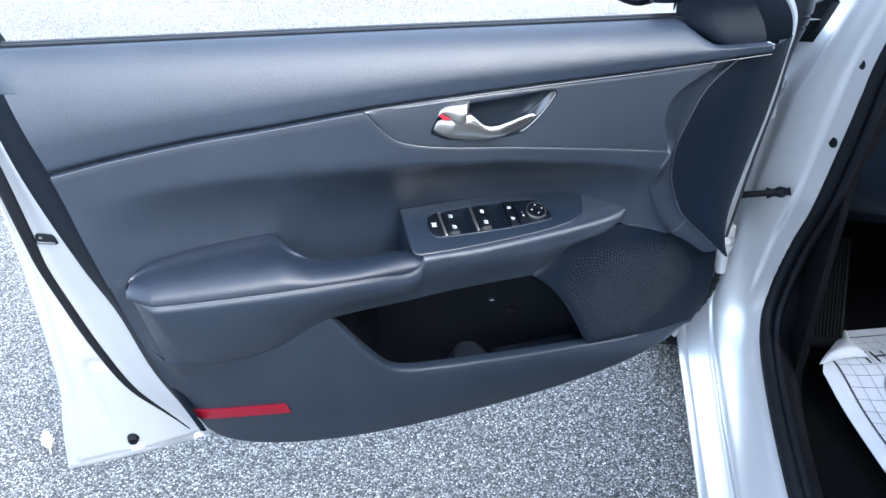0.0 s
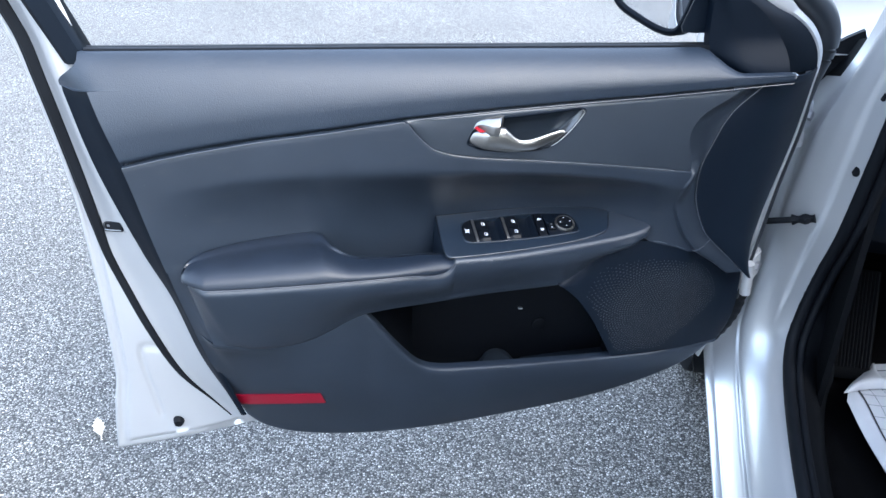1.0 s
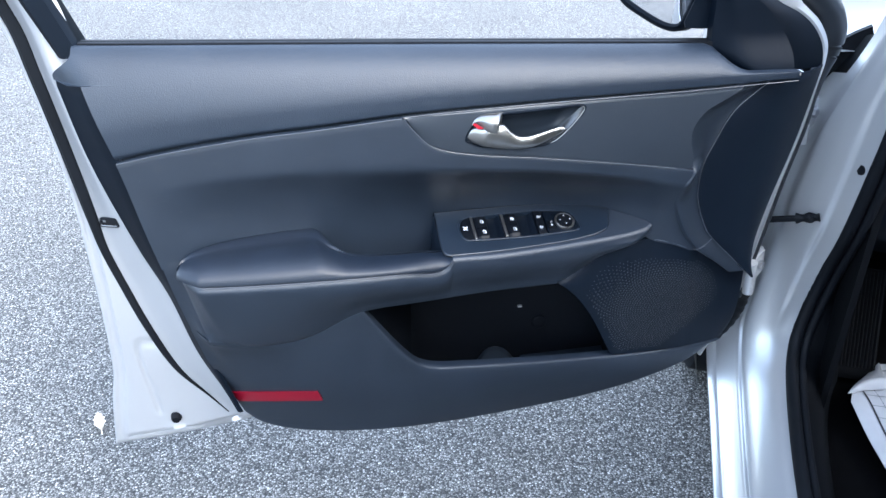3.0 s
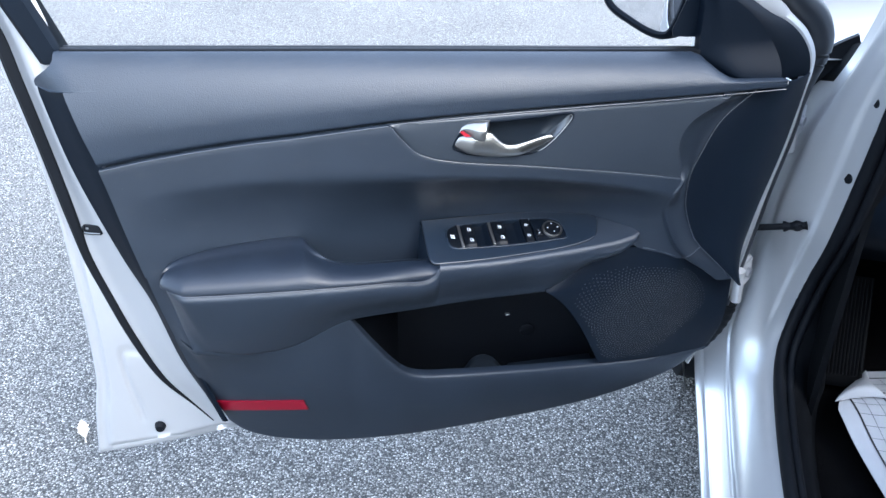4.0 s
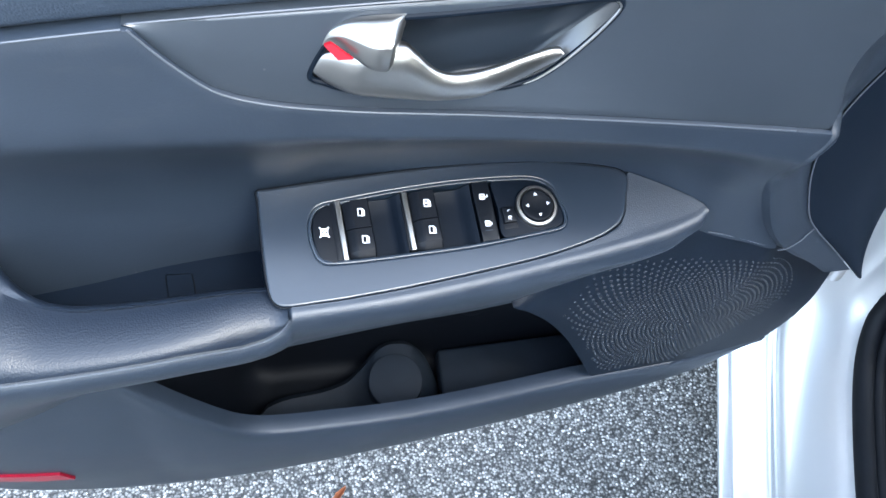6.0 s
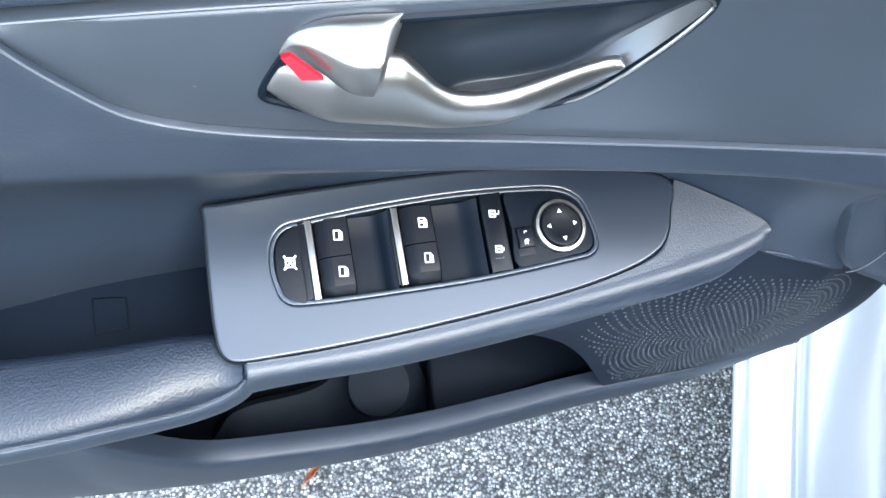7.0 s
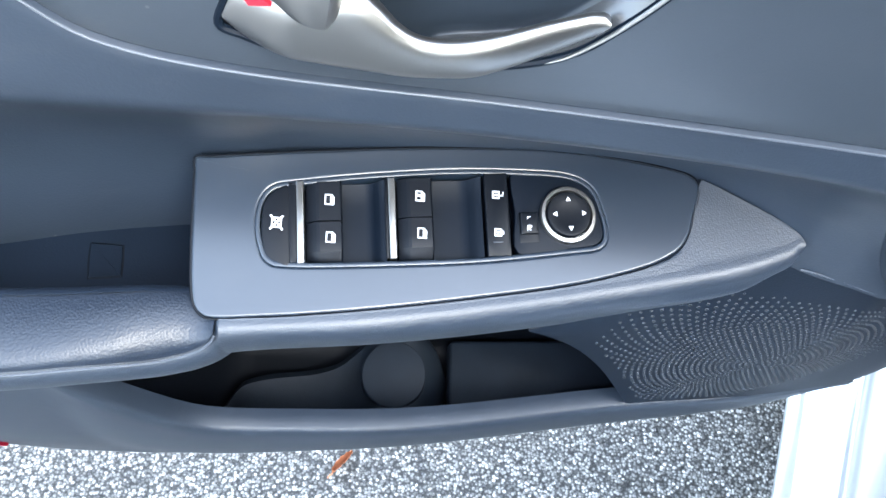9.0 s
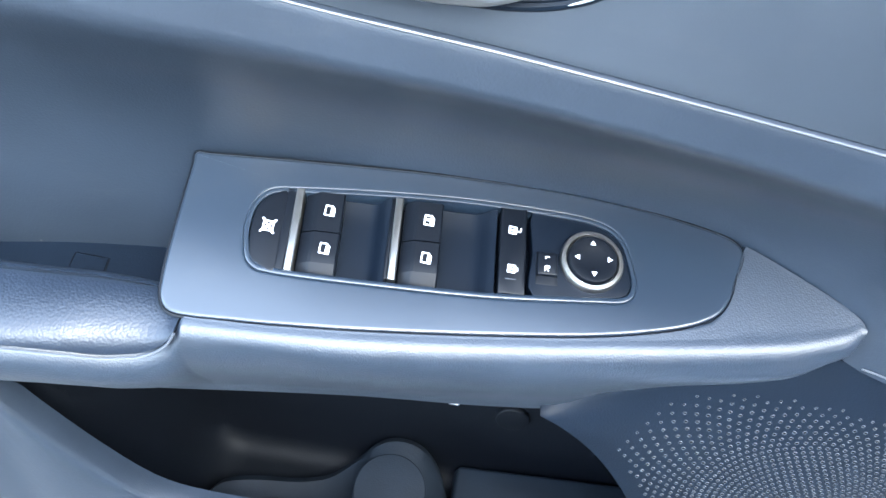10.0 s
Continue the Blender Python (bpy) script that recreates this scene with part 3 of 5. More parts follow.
# lower panel with the lip of the map pocket
def lower_y(x, t):
    ty = UNDER_Y(x) + 0.0025 if x < 0.311 else mixed(UNDER_Y(0.311) + 0.0025, LIP_Y(x) + 0.002 * ease((x - 0.74) / 0.1), ease((x - 0.311) / 0.03))
    bulge = 0.006 * ease((0.40 - x) / 0.2) * ease((x - 0.06) / 0.12) + 0.001 * (1 - ease((x - 0.74) / 0.1))
    return mixed(ty - 0.002, BOTTOM_Y(x), t ** mixed(0.75, 1.6, ease((x - 0.16) / 0.16))) - bulge * math.sin(math.pi * min(t, 1)) ** 1.5


rows = []
for k in range(26):
    row = []
    for s in span(0, 1, 130):
        x = mixed(0.09, 0.885, s)
        for _ in range(4):
            top = UNDER_Z(x) + 0.004 if x < 0.311 else LIP(x)
            low = min(BOTTOM(x), top - 0.002)
            ty = UNDER_Y(x) if x < 0.311 else LIP_Y(x)
            by = BOTTOM_Y(x)
            if k < 4:
                a = radians(90 - 30 * k)
                z = top - 0.004 + 0.004 * math.sin(a)
                y = mixed(max(ty, -0.046), ty, ease((x - FACE(z)) / 0.03)) + 0.0005 + (0.004 - 0.006 * math.cos(a) + 0.006 * (k == 0)) * (1 - ease((x - 0.74) / 0.1)) * ease((x - 0.295) / 0.03)
            elif k < 22:
                t = (k - 3) / 18
                z = mixed(top - 0.004, low + 0.004, t)
                y = lower_y(x, t)
                y = mixed(max(y, -0.046), y, ease((x - FACE(z)) / 0.03))
            else:
                a = radians(30 * (k - 21))
                z, y = low + 0.004 - 0.004 * math.sin(a), by + 0.008 * (1 - math.cos(a))
            front = 0.885
            x = mixed(FACE(z), min(front, FRONT(max(z, 0.43)) if z > 0.433 else 0.871), s)
        row.append((x, y, z))
    rows.append(row)
part("lower_panel", sheet(rows, (0, 0.004, 0)), panel_mat, door, "black plastic lower door panel with the map pocket lip")

# speaker panel with a fan of small raised dots


SPK_EDGE = curve((0.58, -0.0255), (0.60, -0.0225), (0.65, -0.0125), (0.69, -0.0090), (0.715, -0.0130), (0.735, -0.0175), (0.765, -0.0225), (0.787, -0.0235), (0.80, -0.0200), (0.82, -0.0120), (0.86, -0.001), (0.90, 0.005))


def speaker_low(x):
    return min(POCKET_END(x) if x < 0.694 else LIP(x) + 0.0012, SPK_TOP(x) - 0.0008)


def speaker_y(x, z):
    t = (SPK_TOP(x) - z) / (SPK_TOP(x) - speaker_low(x))
    y = mixed(SPK_EDGE(x), LIP_Y(x), t)
    return y - 0.006 * math.sin(math.pi * min(max(t, 0), 1)) * ease((x - 0.56) / 0.1) + 5 * max(0, x - 0.865) ** 2


rows = []
for t in span(0, 1, 34):
    row = []
    for s in span(0, 1, 90):
        x = mixed(0.5925, 0.899, s)
        z = mixed(SPK_TOP(x), speaker_low(x), t)
        row.append((min(x, FRONT(max(z, 0.433))), speaker_y(x, z), z))
    rows.append(row)
grille = part("speaker_panel", sheet(rows, (0, 0.010, 0)), shaded_trim_mat, door, "black plastic speaker panel with a fan of fine dots")
# rings of six more holes each out to the speaker's edge, then straight spokes that fan out
FAN = curve((-180, 0.128), (-135, 0.108), (-95, 0.090), (-50, 0.066), (-20, 0.074), (10, 0.096), (50, 0.094), (90, 0.092), (125, 0.104), (150, 0.128), (180, 0.128))
PITCH, CORE = 0.0039, 16
holes = [(k * PITCH, 2 * math.pi * j / (6 * k)) for k in range(1, CORE + 1) for j in range(6 * k)]
holes += [((CORE + k * (1 + 0.018 * k)) * PITCH, 2 * math.pi * (j + 0.5 * (k % 2)) / (6 * CORE)) for k in range(1, 20) for j in range(6 * CORE)]
verts, faces, inner = [], [], []
for r, ang in holes:
    turned = math.degrees(math.atan2(math.sin(ang), math.cos(ang)))
    x, z = 0.760 + r * math.cos(ang), 0.537 + r * math.sin(ang)
    if r > FAN(turned) or not 0.60 < x < 0.862 or z > SPK_TOP(x) - 0.014 or z < speaker_low(x) + 0.008 or z < speaker_low(max(x - 0.008, 0.55)) + 0.006:
        continue
    y, n = speaker_y(x, z), len(verts)
    size = 0.00135 - 0.0004 * ease((r - FAN(turned) + 0.02) / 0.02)
    for rad, up in ((size, 0.00002), (size * 0.80, 0.00038), (size * 0.52, 0.00010)):
        verts += [(x + rad * math.cos(q * math.pi / 4), y - up, z + rad * math.sin(q * math.pi / 4)) for q in range(8)]
    faces += [(n + w + q, n + w + (q + 1) % 8, n + w + 8 + (q + 1) % 8, n + w + 8 + q) for w in (0, 8) for q in range(8)]
    inner.append(len(faces))
    faces.append(tuple(n + 16 + q for q in range(8)))
me = bpy.data.meshes.new("perforation")
me.from_pydata(verts, [], faces)
me.materials.append(dot_mat)
me.materials.append(hole_mat)
for f in inner:
    me.polygons[f].material_index = 1
dots = new("perforation", me)
dots.parent = grille
tagged(dots, "fine rimmed holes over the speaker", kind="stuff")

# raised step between the panels and the front cover: a hollow above, a rounded ridge below that runs down over the speaker panel
rows = []
for t in [0, 0.02, 0.05, 0.09, 0.14, 0.2, 0.26] + span(0.34, 1, 10):
    row = []
    for z in span(0.897, 0.597, 100):
        a, b = ARC(min(z, 0.885)), COVER(z)
        upper = mixed(-0.0425, -0.0205, ease(t)) + 0.008 * math.sin(math.pi * t ** 0.55) * ease((0.90 - z) / 0.06)
        inner = mid_y(a, z) if z > SPK_TOP(a) else mixed(mid_y(a, z), speaker_y(a, z), ease((SPK_TOP(a) - z) / 0.006))
        peak = min(mixed(-0.021, -0.0305, ease((z - 0.60) / 0.055)), inner - 0.0008)
        lower = mixed(inner + 0.001, peak, ease(t / 0.15)) if t < 0.15 else mixed(peak, -0.0205, ease((t - 0.15) / 0.85))
        row.append((mixed(a, b, t), mixed(upper, lower, ease((0.790 - z) / 0.016)), z))
    rows.append(row)
part("front_step", sheet(rows, None), panel_mat, door, "raised rounded step beside the front cover")

# map pocket: liner and bottle rest
rows = []
for x in span(0.305, 0.705, 60):
    lip = LIP(x) if x > 0.311 else 0.594
    ly = LIP_Y(x) + 0.007 * ease((x - 0.52) / 0.1)
    f = ease((x - 0.305) / 0.10)
    zf = mixed(lip - 0.012, 0.388, f)
    back = mixed(ly + 0.012, 0.062, min(1, f * 1.1))
    sec = [(x, ly + 0.004, lip - 0.003), (x, ly + 0.010, mixed(lip, zf, 0.5))]
    for a in (0, 30, 60, 90):
        r = 0.014
        sec.append((x, ly + 0.012 + r - r * math.cos(radians(a)), zf + r - r * math.sin(radians(a))))
    for a in (0, 30, 60, 90):
        r = 0.016
        sec.append((x, max(back - r, ly + 0.02) + r * math.sin(radians(a)), zf + r - r * math.cos(radians(a))))
    for t in span(0.1, 1, 10):
        sec.append((x, back + 0.004 * t, mixed(zf + 0.016, 0.622, t)))
    sec.append((x, back - 0.02 * f, 0.628))
    rows.append(sec)
bm = sheet(rows, None)
k = len(rows[0])
caps(bm, range(k), range(len(rows) * k - k, len(rows) * k))
pocket = part("map_pocket", bm, pocket_shade_mat, door, "deep black plastic map pocket")

# paler and more mottled than the pocket liner
rest_mat = mottle(grain(material("paler_pocket_black", (0.0042, 0.0075, 0.0122), 0.65, 0.0, 0.2), 900, 0.2), (0.0042, 0.0075, 0.0122), 0.3, 25)
REST = curve((0.385, 0.400), (0.40, 0.409), (0.47, 0.415), (0.49, 0.424), (0.505, 0.436), (0.52, 0.440), (0.537, 0.436), (0.552, 0.420), (0.562, 0.398), (0.566, 0.39))
REST_Y = curve((0.385, -0.005), (0.40, 0.012), (0.47, 0.028), (0.49, 0.040), (0.505, 0.050), (0.52, 0.053), (0.54, 0.050), (0.555, 0.040), (0.566, 0.02))
rows = []
for x in span(0.384, 0.566, 50):
    h, yb = REST(x) - 0.007 * ease((x - 0.40) / 0.06), REST_Y(x)
    yf = LIP_Y(x) + 0.026
    rows.append([(x, yf, 0.389), (x, yf, h - 0.022)] + [(x, mixed(yf + 0.004, yb, t), mixed(h - 0.020, h, t ** 0.8)) for t in span(0, 1, 8)] + [(x, yb + 0.006, h - 0.004), (x, yb + 0.008, 0.389)])
bm = sheet(rows, None)
k = len(rows[0])
caps(bm, range(k), range(len(rows) * k - k, len(rows) * k))
rest = part("bottle_rest", bm, rest_mat, pocket, "raised black plastic bottle rest")
disc = [(0.518 + 0.0255 * math.cos(a), 0.018 + 0.0255 * math.sin(a)) for a in span(0, 2 * math.pi, 41)[:-1]]
part("round_pad", slab(disc, lambda a, b, h: Vector((a, b, 0.4240 + 0.27 * (b - 0.018) + h)), -0.012, 0.0006, 0.0012), rest_mat, rest)
step = [(0.5625, -0.008), (0.590, -0.003), (0.625, 0.004), (0.660, 0.012), (0.702, 0.018), (0.702, 0.056), (0.5665, 0.056), (0.5625, 0.052)]
part("floor_step", slab(step, lambda a, b, h: Vector((a, b, 0.405 + 0.13 * (b - 0.02) + 0.06 * (a - 0.56) + h)), -0.016, 0.002, 0.004), rest_mat, pocket)
part("pocket_clip", box((0.5475, 0.020, 0.5288), (0.5545, 0.026, 0.5308), 0.0006), steel_mat, pocket)
ring_loop = [(0.595 + 0.012 * math.cos(a), 0.470 + 0.012 * math.sin(a)) for a in span(0, 2 * math.pi, 25)[:-1]]
part("moulded_ring", slab(ring_loop, lambda a, b, h: Vector((a, 0.0635 - h, b)), 0.0, 0.004, 0.0015), pocket_shade_mat, pocket)

# red reflector strip
rows = []
for t in span(0, 1, 5):
    row = []
    for s in span(0, 1, 24):
        x = mixed(0.108 + 0.012 * t, 0.238 + 0.006 * t, s)
        y = -0.05
        for _ in range(4):
            z = mixed(mixed(0.468, 0.458, s), mixed(0.450, 0.441, s), t) - 0.75 * (y + 0.06)
            k = (UNDER_Z(x) - z) / (UNDER_Z(x) - BOTTOM(x) - 0.004)
            y = lower_y(x, min(max(k, 0), 1)) - 0.0025
        row.append((x, y, z))
    rows.append(row)
part("reflector", sheet(rows, (0, 0.012, 0)), red_mat, door, "red reflector strip in the lower edge")

# rear side of the trim, and the pad's corner above it
def pad_y(z):
    v = min(max((0.956 - z) / (0.956 - 0.822), 0), 1)
    t = min(span(0, 1, 60), key=lambda q: abs(prof_z(q) - v))
    return prof_y(t)


rows = []
for z in span(0.9175, 0.415, 60):
    a, b = FACE(z) + 0.001, REAR(z)
    y0 = pad_y(z) + 0.003 if z > 0.828 else -0.043
    r = 0.004 * ease((z - 0.910) / 0.008)
    rows.append([(a + 0.003, y0 + 0.002, z), (a - 0.0015, y0 + 0.004 + r, z), (mixed(a, b, 0.45), mixed(y0, 0, 0.45) + r, z), (mixed(a, b, 0.8), mixed(y0, 0, 0.8) + r, z), (b + 0.001, -0.003 + r, z), (b, 0.002 + r, z), (b + 0.001, 0.03, z)])
part("rear_trim_edge", sheet(rows, (0.004, 0.002, 0)), shaded_black_mat, door, "matte black rear edge of the door trim")
# pale beads along the joints of the trim: edge highlights put into a grey colour
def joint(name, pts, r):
    part(name, tube(pts, r, 6), edge_light_mat, door, "thin pale bead painted as the highlight along a trim joint")


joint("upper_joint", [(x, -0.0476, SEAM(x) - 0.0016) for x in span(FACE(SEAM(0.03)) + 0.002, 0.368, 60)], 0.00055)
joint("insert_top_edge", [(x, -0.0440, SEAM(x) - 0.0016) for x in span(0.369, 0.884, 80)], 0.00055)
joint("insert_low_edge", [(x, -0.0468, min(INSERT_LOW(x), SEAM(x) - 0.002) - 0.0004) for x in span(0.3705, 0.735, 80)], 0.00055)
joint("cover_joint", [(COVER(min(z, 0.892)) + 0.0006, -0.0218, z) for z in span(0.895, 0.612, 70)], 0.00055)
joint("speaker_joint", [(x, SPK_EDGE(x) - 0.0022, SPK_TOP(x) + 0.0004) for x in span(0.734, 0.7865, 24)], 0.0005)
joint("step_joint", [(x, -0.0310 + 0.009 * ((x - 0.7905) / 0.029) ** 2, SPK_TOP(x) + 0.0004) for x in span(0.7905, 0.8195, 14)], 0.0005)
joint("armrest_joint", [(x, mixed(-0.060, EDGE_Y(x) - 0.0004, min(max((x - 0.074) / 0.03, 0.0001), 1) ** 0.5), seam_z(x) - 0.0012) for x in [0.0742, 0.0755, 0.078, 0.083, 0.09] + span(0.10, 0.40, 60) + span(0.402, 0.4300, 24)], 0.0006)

# ---- switch panel on the armrest ----
OUT = [(0.4148, 0.0005), (0.4150, -0.006), (0.4154, -0.018), (0.4160, -0.032), (0.4168, -0.046), (0.4178, -0.057), (0.4196, -0.0658), (0.4240, -0.0708), (0.4320, -0.0716), (0.450, -0.0700), (0.470, -0.068), (0.508, -0.063), (0.555, -0.0555), (0.601, -0.047), (0.635, -0.0375), (0.653, -0.029), (0.6605, -0.0205), (0.664, -0.010), (0.667, 0.0075), (0.645, 0.0140), (0.593, 0.0175), (0.53, 0.014), (0.47, 0.0075), (0.44, 0.0038), (0.422, 0.0014)]
outline = [tuple(p) for p in through_points([(a, b, 0) for a, b in OUT], 12, True)]
outline = [(p[0], p[1]) for p in outline]
BEZ = [(0.4448, -0.027), (0.4462, -0.017), (0.452, -0.010), (0.464, -0.007), (0.50, -0.001), (0.54, 0.004), (0.575, 0.0062), (0.598, 0.0060), (0.610, 0.001), (0.6155, -0.009), (0.6185, -0.022), (0.614, -0.0295), (0.60, -0.0325), (0.555, -0.0395), (0.51, -0.0440), (0.463, -0.0475), (0.451, -0.0455), (0.4465, -0.037)]
bezel_loop = [(p[0], p[1]) for p in through_points([(a, b, 0) for a, b in BEZ], 5, True)]


def ring_plate(outer, inner, place, low, high, bevel):
    """A plate with an opening: outer and inner loops of the same length, rounded edges."""
    n, bm = len(outer), bmesh.new()
    rings = [[place(p[0], p[1], low) for p in outer]]
    for a in (0, 30, 60, 90):
        rings.append([place(p[0], p[1], high - bevel * (1 - math.sin(radians(a)))) for p in inset(outer, bevel * (1 - math.cos(radians(a))))])
    rings.append([place(p[0], p[1], high) for p in inset(outer, bevel + 0.0004)])
    if bevel > 0.001:
        rings.append([place(p[0], p[1], high) for p in inset(inner, -bevel)])
    for a in (90, 45, 0):
        b2 = bevel * 0.5
        rings.append([place(p[0], p[1], high - b2 * (1 - math.sin(radians(a)))) for p in inset(inner, -b2 * (1 - math.cos(radians(a))))])
    rings.append([place(p[0], p[1], low) for p in inner])
    grid = [[bm.verts.new(p) for p in r] for r in rings]
    for a, b in zip(grid, grid[1:]):
        for j in range(n):
            bm.faces.new((a[j], a[(j + 1) % n], b[(j + 1) % n], b[j]))
    return bm


def resampled(loop, n):
    """n points of a closed loop, at even turns about the middle of the switches seen as a square."""
    c, k = Vector((0.532, -0.021)), 3.4
    pts = [((p[0] - c.x), (p[1] - c.y) * k) for p in loop]
    ang = np.unwrap([math.atan2(b, a) for a, b in pts])
    rad = np.array([math.hypot(a, b) for a, b in pts])
    if ang[-1] < ang[0]:
        ang, rad = ang[::-1], rad[::-1]
    ang, rad = np.r_[ang - 2 * math.pi, ang, ang + 2 * math.pi], np.r_[rad, rad, rad]
    out = []
    for a in np.linspace(-math.pi, math.pi, n + 1)[:-1]:
        r = float(np.interp(a, ang, rad))
        out.append((c.x + r * math.cos(a), c.y + r * math.sin(a) / k))
    return out


out_r = resampled(outline, 360)
bez_r = resampled(bezel_loop, 360)
panel = part("switch_panel", ring_plate(out_r, bez_r, plate, -0.078, 0.0010, 0.0013), plate_mat, door, "matte black switch plate set into the armrest")
rim = ring_plate(resampled(bezel_loop, 160), resampled(inset(bezel_loop, 0.0022), 160), plate, -0.01, 0.0014, 0.0006)
# dark bar added in place of the shaded gap round the plate
part("panel_gap_line", tube([plate(p[0], p[1], -0.0004) for p in inset(outline, -0.0002)] + [plate(outline[0][0], outline[0][1], -0.0004)], 0.0009, 6), button_mat, panel, "dark joint round the switch plate")
part("bezel_rim", rim, plate_mat, panel, "thin gloss black rim round the switches")
well = inset(bezel_loop, 0.0020)
bm = bmesh.new()
bm.faces.new([bm.verts.new(plate(p[0], p[1], -0.0105)) for p in well])
part("switch_well", bm, pit_mat, panel)


def slant(x, y):
    """Switch edges lean a little against the door."""
    return x - 0.075 * (y + 0.020)


def key(x0, x1, y0, y1, low, high, bevel, mat, name, parent, label="", crown=0.0):
    n = 6
    loop = [(slant(mixed(x0, x1, t), y0), y0 + 0.09 * mixed(x0, x1, t) - 0.09 * x0) for t in span(0, 1, n)]
    loop += [(slant(x1, mixed(y0, y1, t)), mixed(y0, y1, t) + 0.09 * (x1 - x0)) for t in span(0, 1, n)[1:]]
    loop += [(slant(mixed(x1, x0, t), y1), y1 + 0.09 * (mixed(x1, x0, t) - x0)) for t in span(0, 1, n)[1:]]
    loop += [(slant(x0, mixed(y1, y0, t)), mixed(y1, y0, t)) for t in span(0, 1, n)[1:-1]]
    return part(name, slab(loop, plate, low, high, bevel), mat, parent, label)


# window lock button with a rounded rear end
DL = [(0.4475, -0.027), (0.4485, -0.018), (0.4535, -0.0122), (0.4596, -0.0105), (0.4610, -0.028), (0.4622, -0.0458), (0.4555, -0.0455), (0.4505, -0.0425), (0.4483, -0.035)]
lock = [(p[0], p[1]) for p in through_points([(a, b, 0) for a, b in DL], 4, True)]
lock_button = part("window_lock_button", slab(lock, plate, -0.007, 0.0016, 0.0009), button_mat, panel, "black window lock button with a white symbol")


def bar_mark(parts_list, parent, name="symbol"):
    """White printed bars; each is (x0, y0, x1, y1, width) on the plate, at height h."""
    bm = bmesh.new()
    for x0, y0, x1, y1, w, h in parts_list:
        d = Vector((x1 - x0, y1 - y0))
        s = Vector((-d.y, d.x)).normalized() * (w / 2)
        e = d.normalized() * (w / 2)
        a, b = Vector((x0, y0)) - e, Vector((x1, y1)) + e
        bm.faces.new([bm.verts.new(plate(p.x, p.y, h)) for p in (a - s, b - s, b + s, a + s)])
    return part(name, bm, mark_mat, parent, "white printed symbol")


def frame_bars(cx, cy, w, d, h, t=0.0006, cut=0.0):
    x0, x1, y0, y1 = cx - w / 2, cx + w / 2, cy - d / 2, cy + d / 2
    bars = [(x0, y0, x1, y0, t, h), (x1, y0, x1, y1 - cut, t, h), (x0, y1, x1 - cut, y1, t, h), (x0, y0, x0, y1, t, h)]
    if cut:
        bars.append((x1 - cut, y1, x1, y1 - cut, t, h))
    return bars


cx, cy = 0.4548, -0.0275
bars = frame_bars(cx, cy, 0.0042, 0.0042, 0.0018, 0.0006)
bars += [(cx - 0.0027, cy - 0.0029, cx + 0.0027, cy + 0.0029, 0.0009, 0.00185), (cx - 0.0027, cy + 0.0029, cx - 0.001, cy + 0.001, 0.0009, 0.00185), (cx + 0.001, cy - 0.001, cx + 0.0027, cy - 0.0029, 0.0009, 0.00185)]
bar_mark(bars, lock_button)

# window switches in pairs, each pair beside a chrome strip and a finger well
for n, x in enumerate((0.4637, 0.5080)):
    lift = 0.0048 * n
    y0, y1 = -0.0080 + lift, -0.0455 + lift
    key(x - 0.0040 if n == 0 else x - 0.0018, x, y0, y1, -0.007, 0.0014, 0.0005, button_mat, "separator", panel)
    key(x, x + 0.0036, y0 + 0.0004, y1, -0.007, 0.0022, 0.0007, chrome_mat, "chrome_strip", panel, "satin chrome strip between switches")
    for half in (0, 1):
        ya, yb = (y0 + 0.0004, mixed(y0, y1, 0.475)) if half == 0 else (mixed(y0, y1, 0.49), y1)
        # rocker: flat top that drops steeply at its near end
        bm = bmesh.new()
        rows = []
        for v in span(0, 1, 8):
            yy = mixed(ya, yb, v)
            top = 0.0016 - (0.0 if half == 0 or v < 0.68 else 0.0040 * ((v - 0.68) / 0.32) ** 1.0) - 0.0008 * (half == 0) * (1 - v) ** 2 * 0
            a, b = x + 0.0048, x + 0.0218
            ring = [(a, -0.007), (a, top - 0.0030), (a + 0.0045, top - 0.0004), (a + 0.0060, top), (b - 0.0008, top), (b, top - 0.0008), (b, -0.007)]
            rows.append([plate(slant(p, yy), yy + 0.09 * (p - a), h) for p, h in ring])
        bm = sheet(rows, None)
        k = len(rows[0])
        caps(bm, range(k), range(len(rows) * k - k, len(rows) * k))
        sw = part("window_switch", bm, button_mat, panel, "black power window rocker with a white symbol", sharp=14)
        cx, cy = slant(x + 0.0158, (ya + yb) / 2), mixed(ya, yb, 0.47 if half == 0 else 0.38) + 0.0010
        bars = frame_bars(cx, cy, 0.0040, 0.0044, 0.00175, 0.0006, 0.0012)
        bars.append((cx + 0.0009, cy - 0.0016, cx + 0.0009, cy + 0.0010, 0.0010, 0.00175))
        if n == 1 and half == 0:
            bars.append((cx - 0.0018, cy + 0.0002, cx + 0.0016, cy + 0.0002, 0.0012, 0.0018))
        bar_mark(bars, sw)
    # finger well: curved floor with raised far side
    rows = []
    for v in span(0, 1, 8):
        yy = mixed(y0 + 0.0005, y1, v)
        row = []
        for u in span(0, 1, 14):
            xx = mixed(x + 0.0218, x + (0.0425 if n == 0 else 0.0462), u)
            row.append(plate(slant(xx, yy), yy + 0.09 * (xx - x - 0.005), -0.0062 + 0.0070 * ease((u - 0.62) / 0.38) + 0.0015 * ease((0.2 - v) / 0.2)))
        rows.append(row)
    part("finger_well", sheet(rows, None), pit_mat, panel)

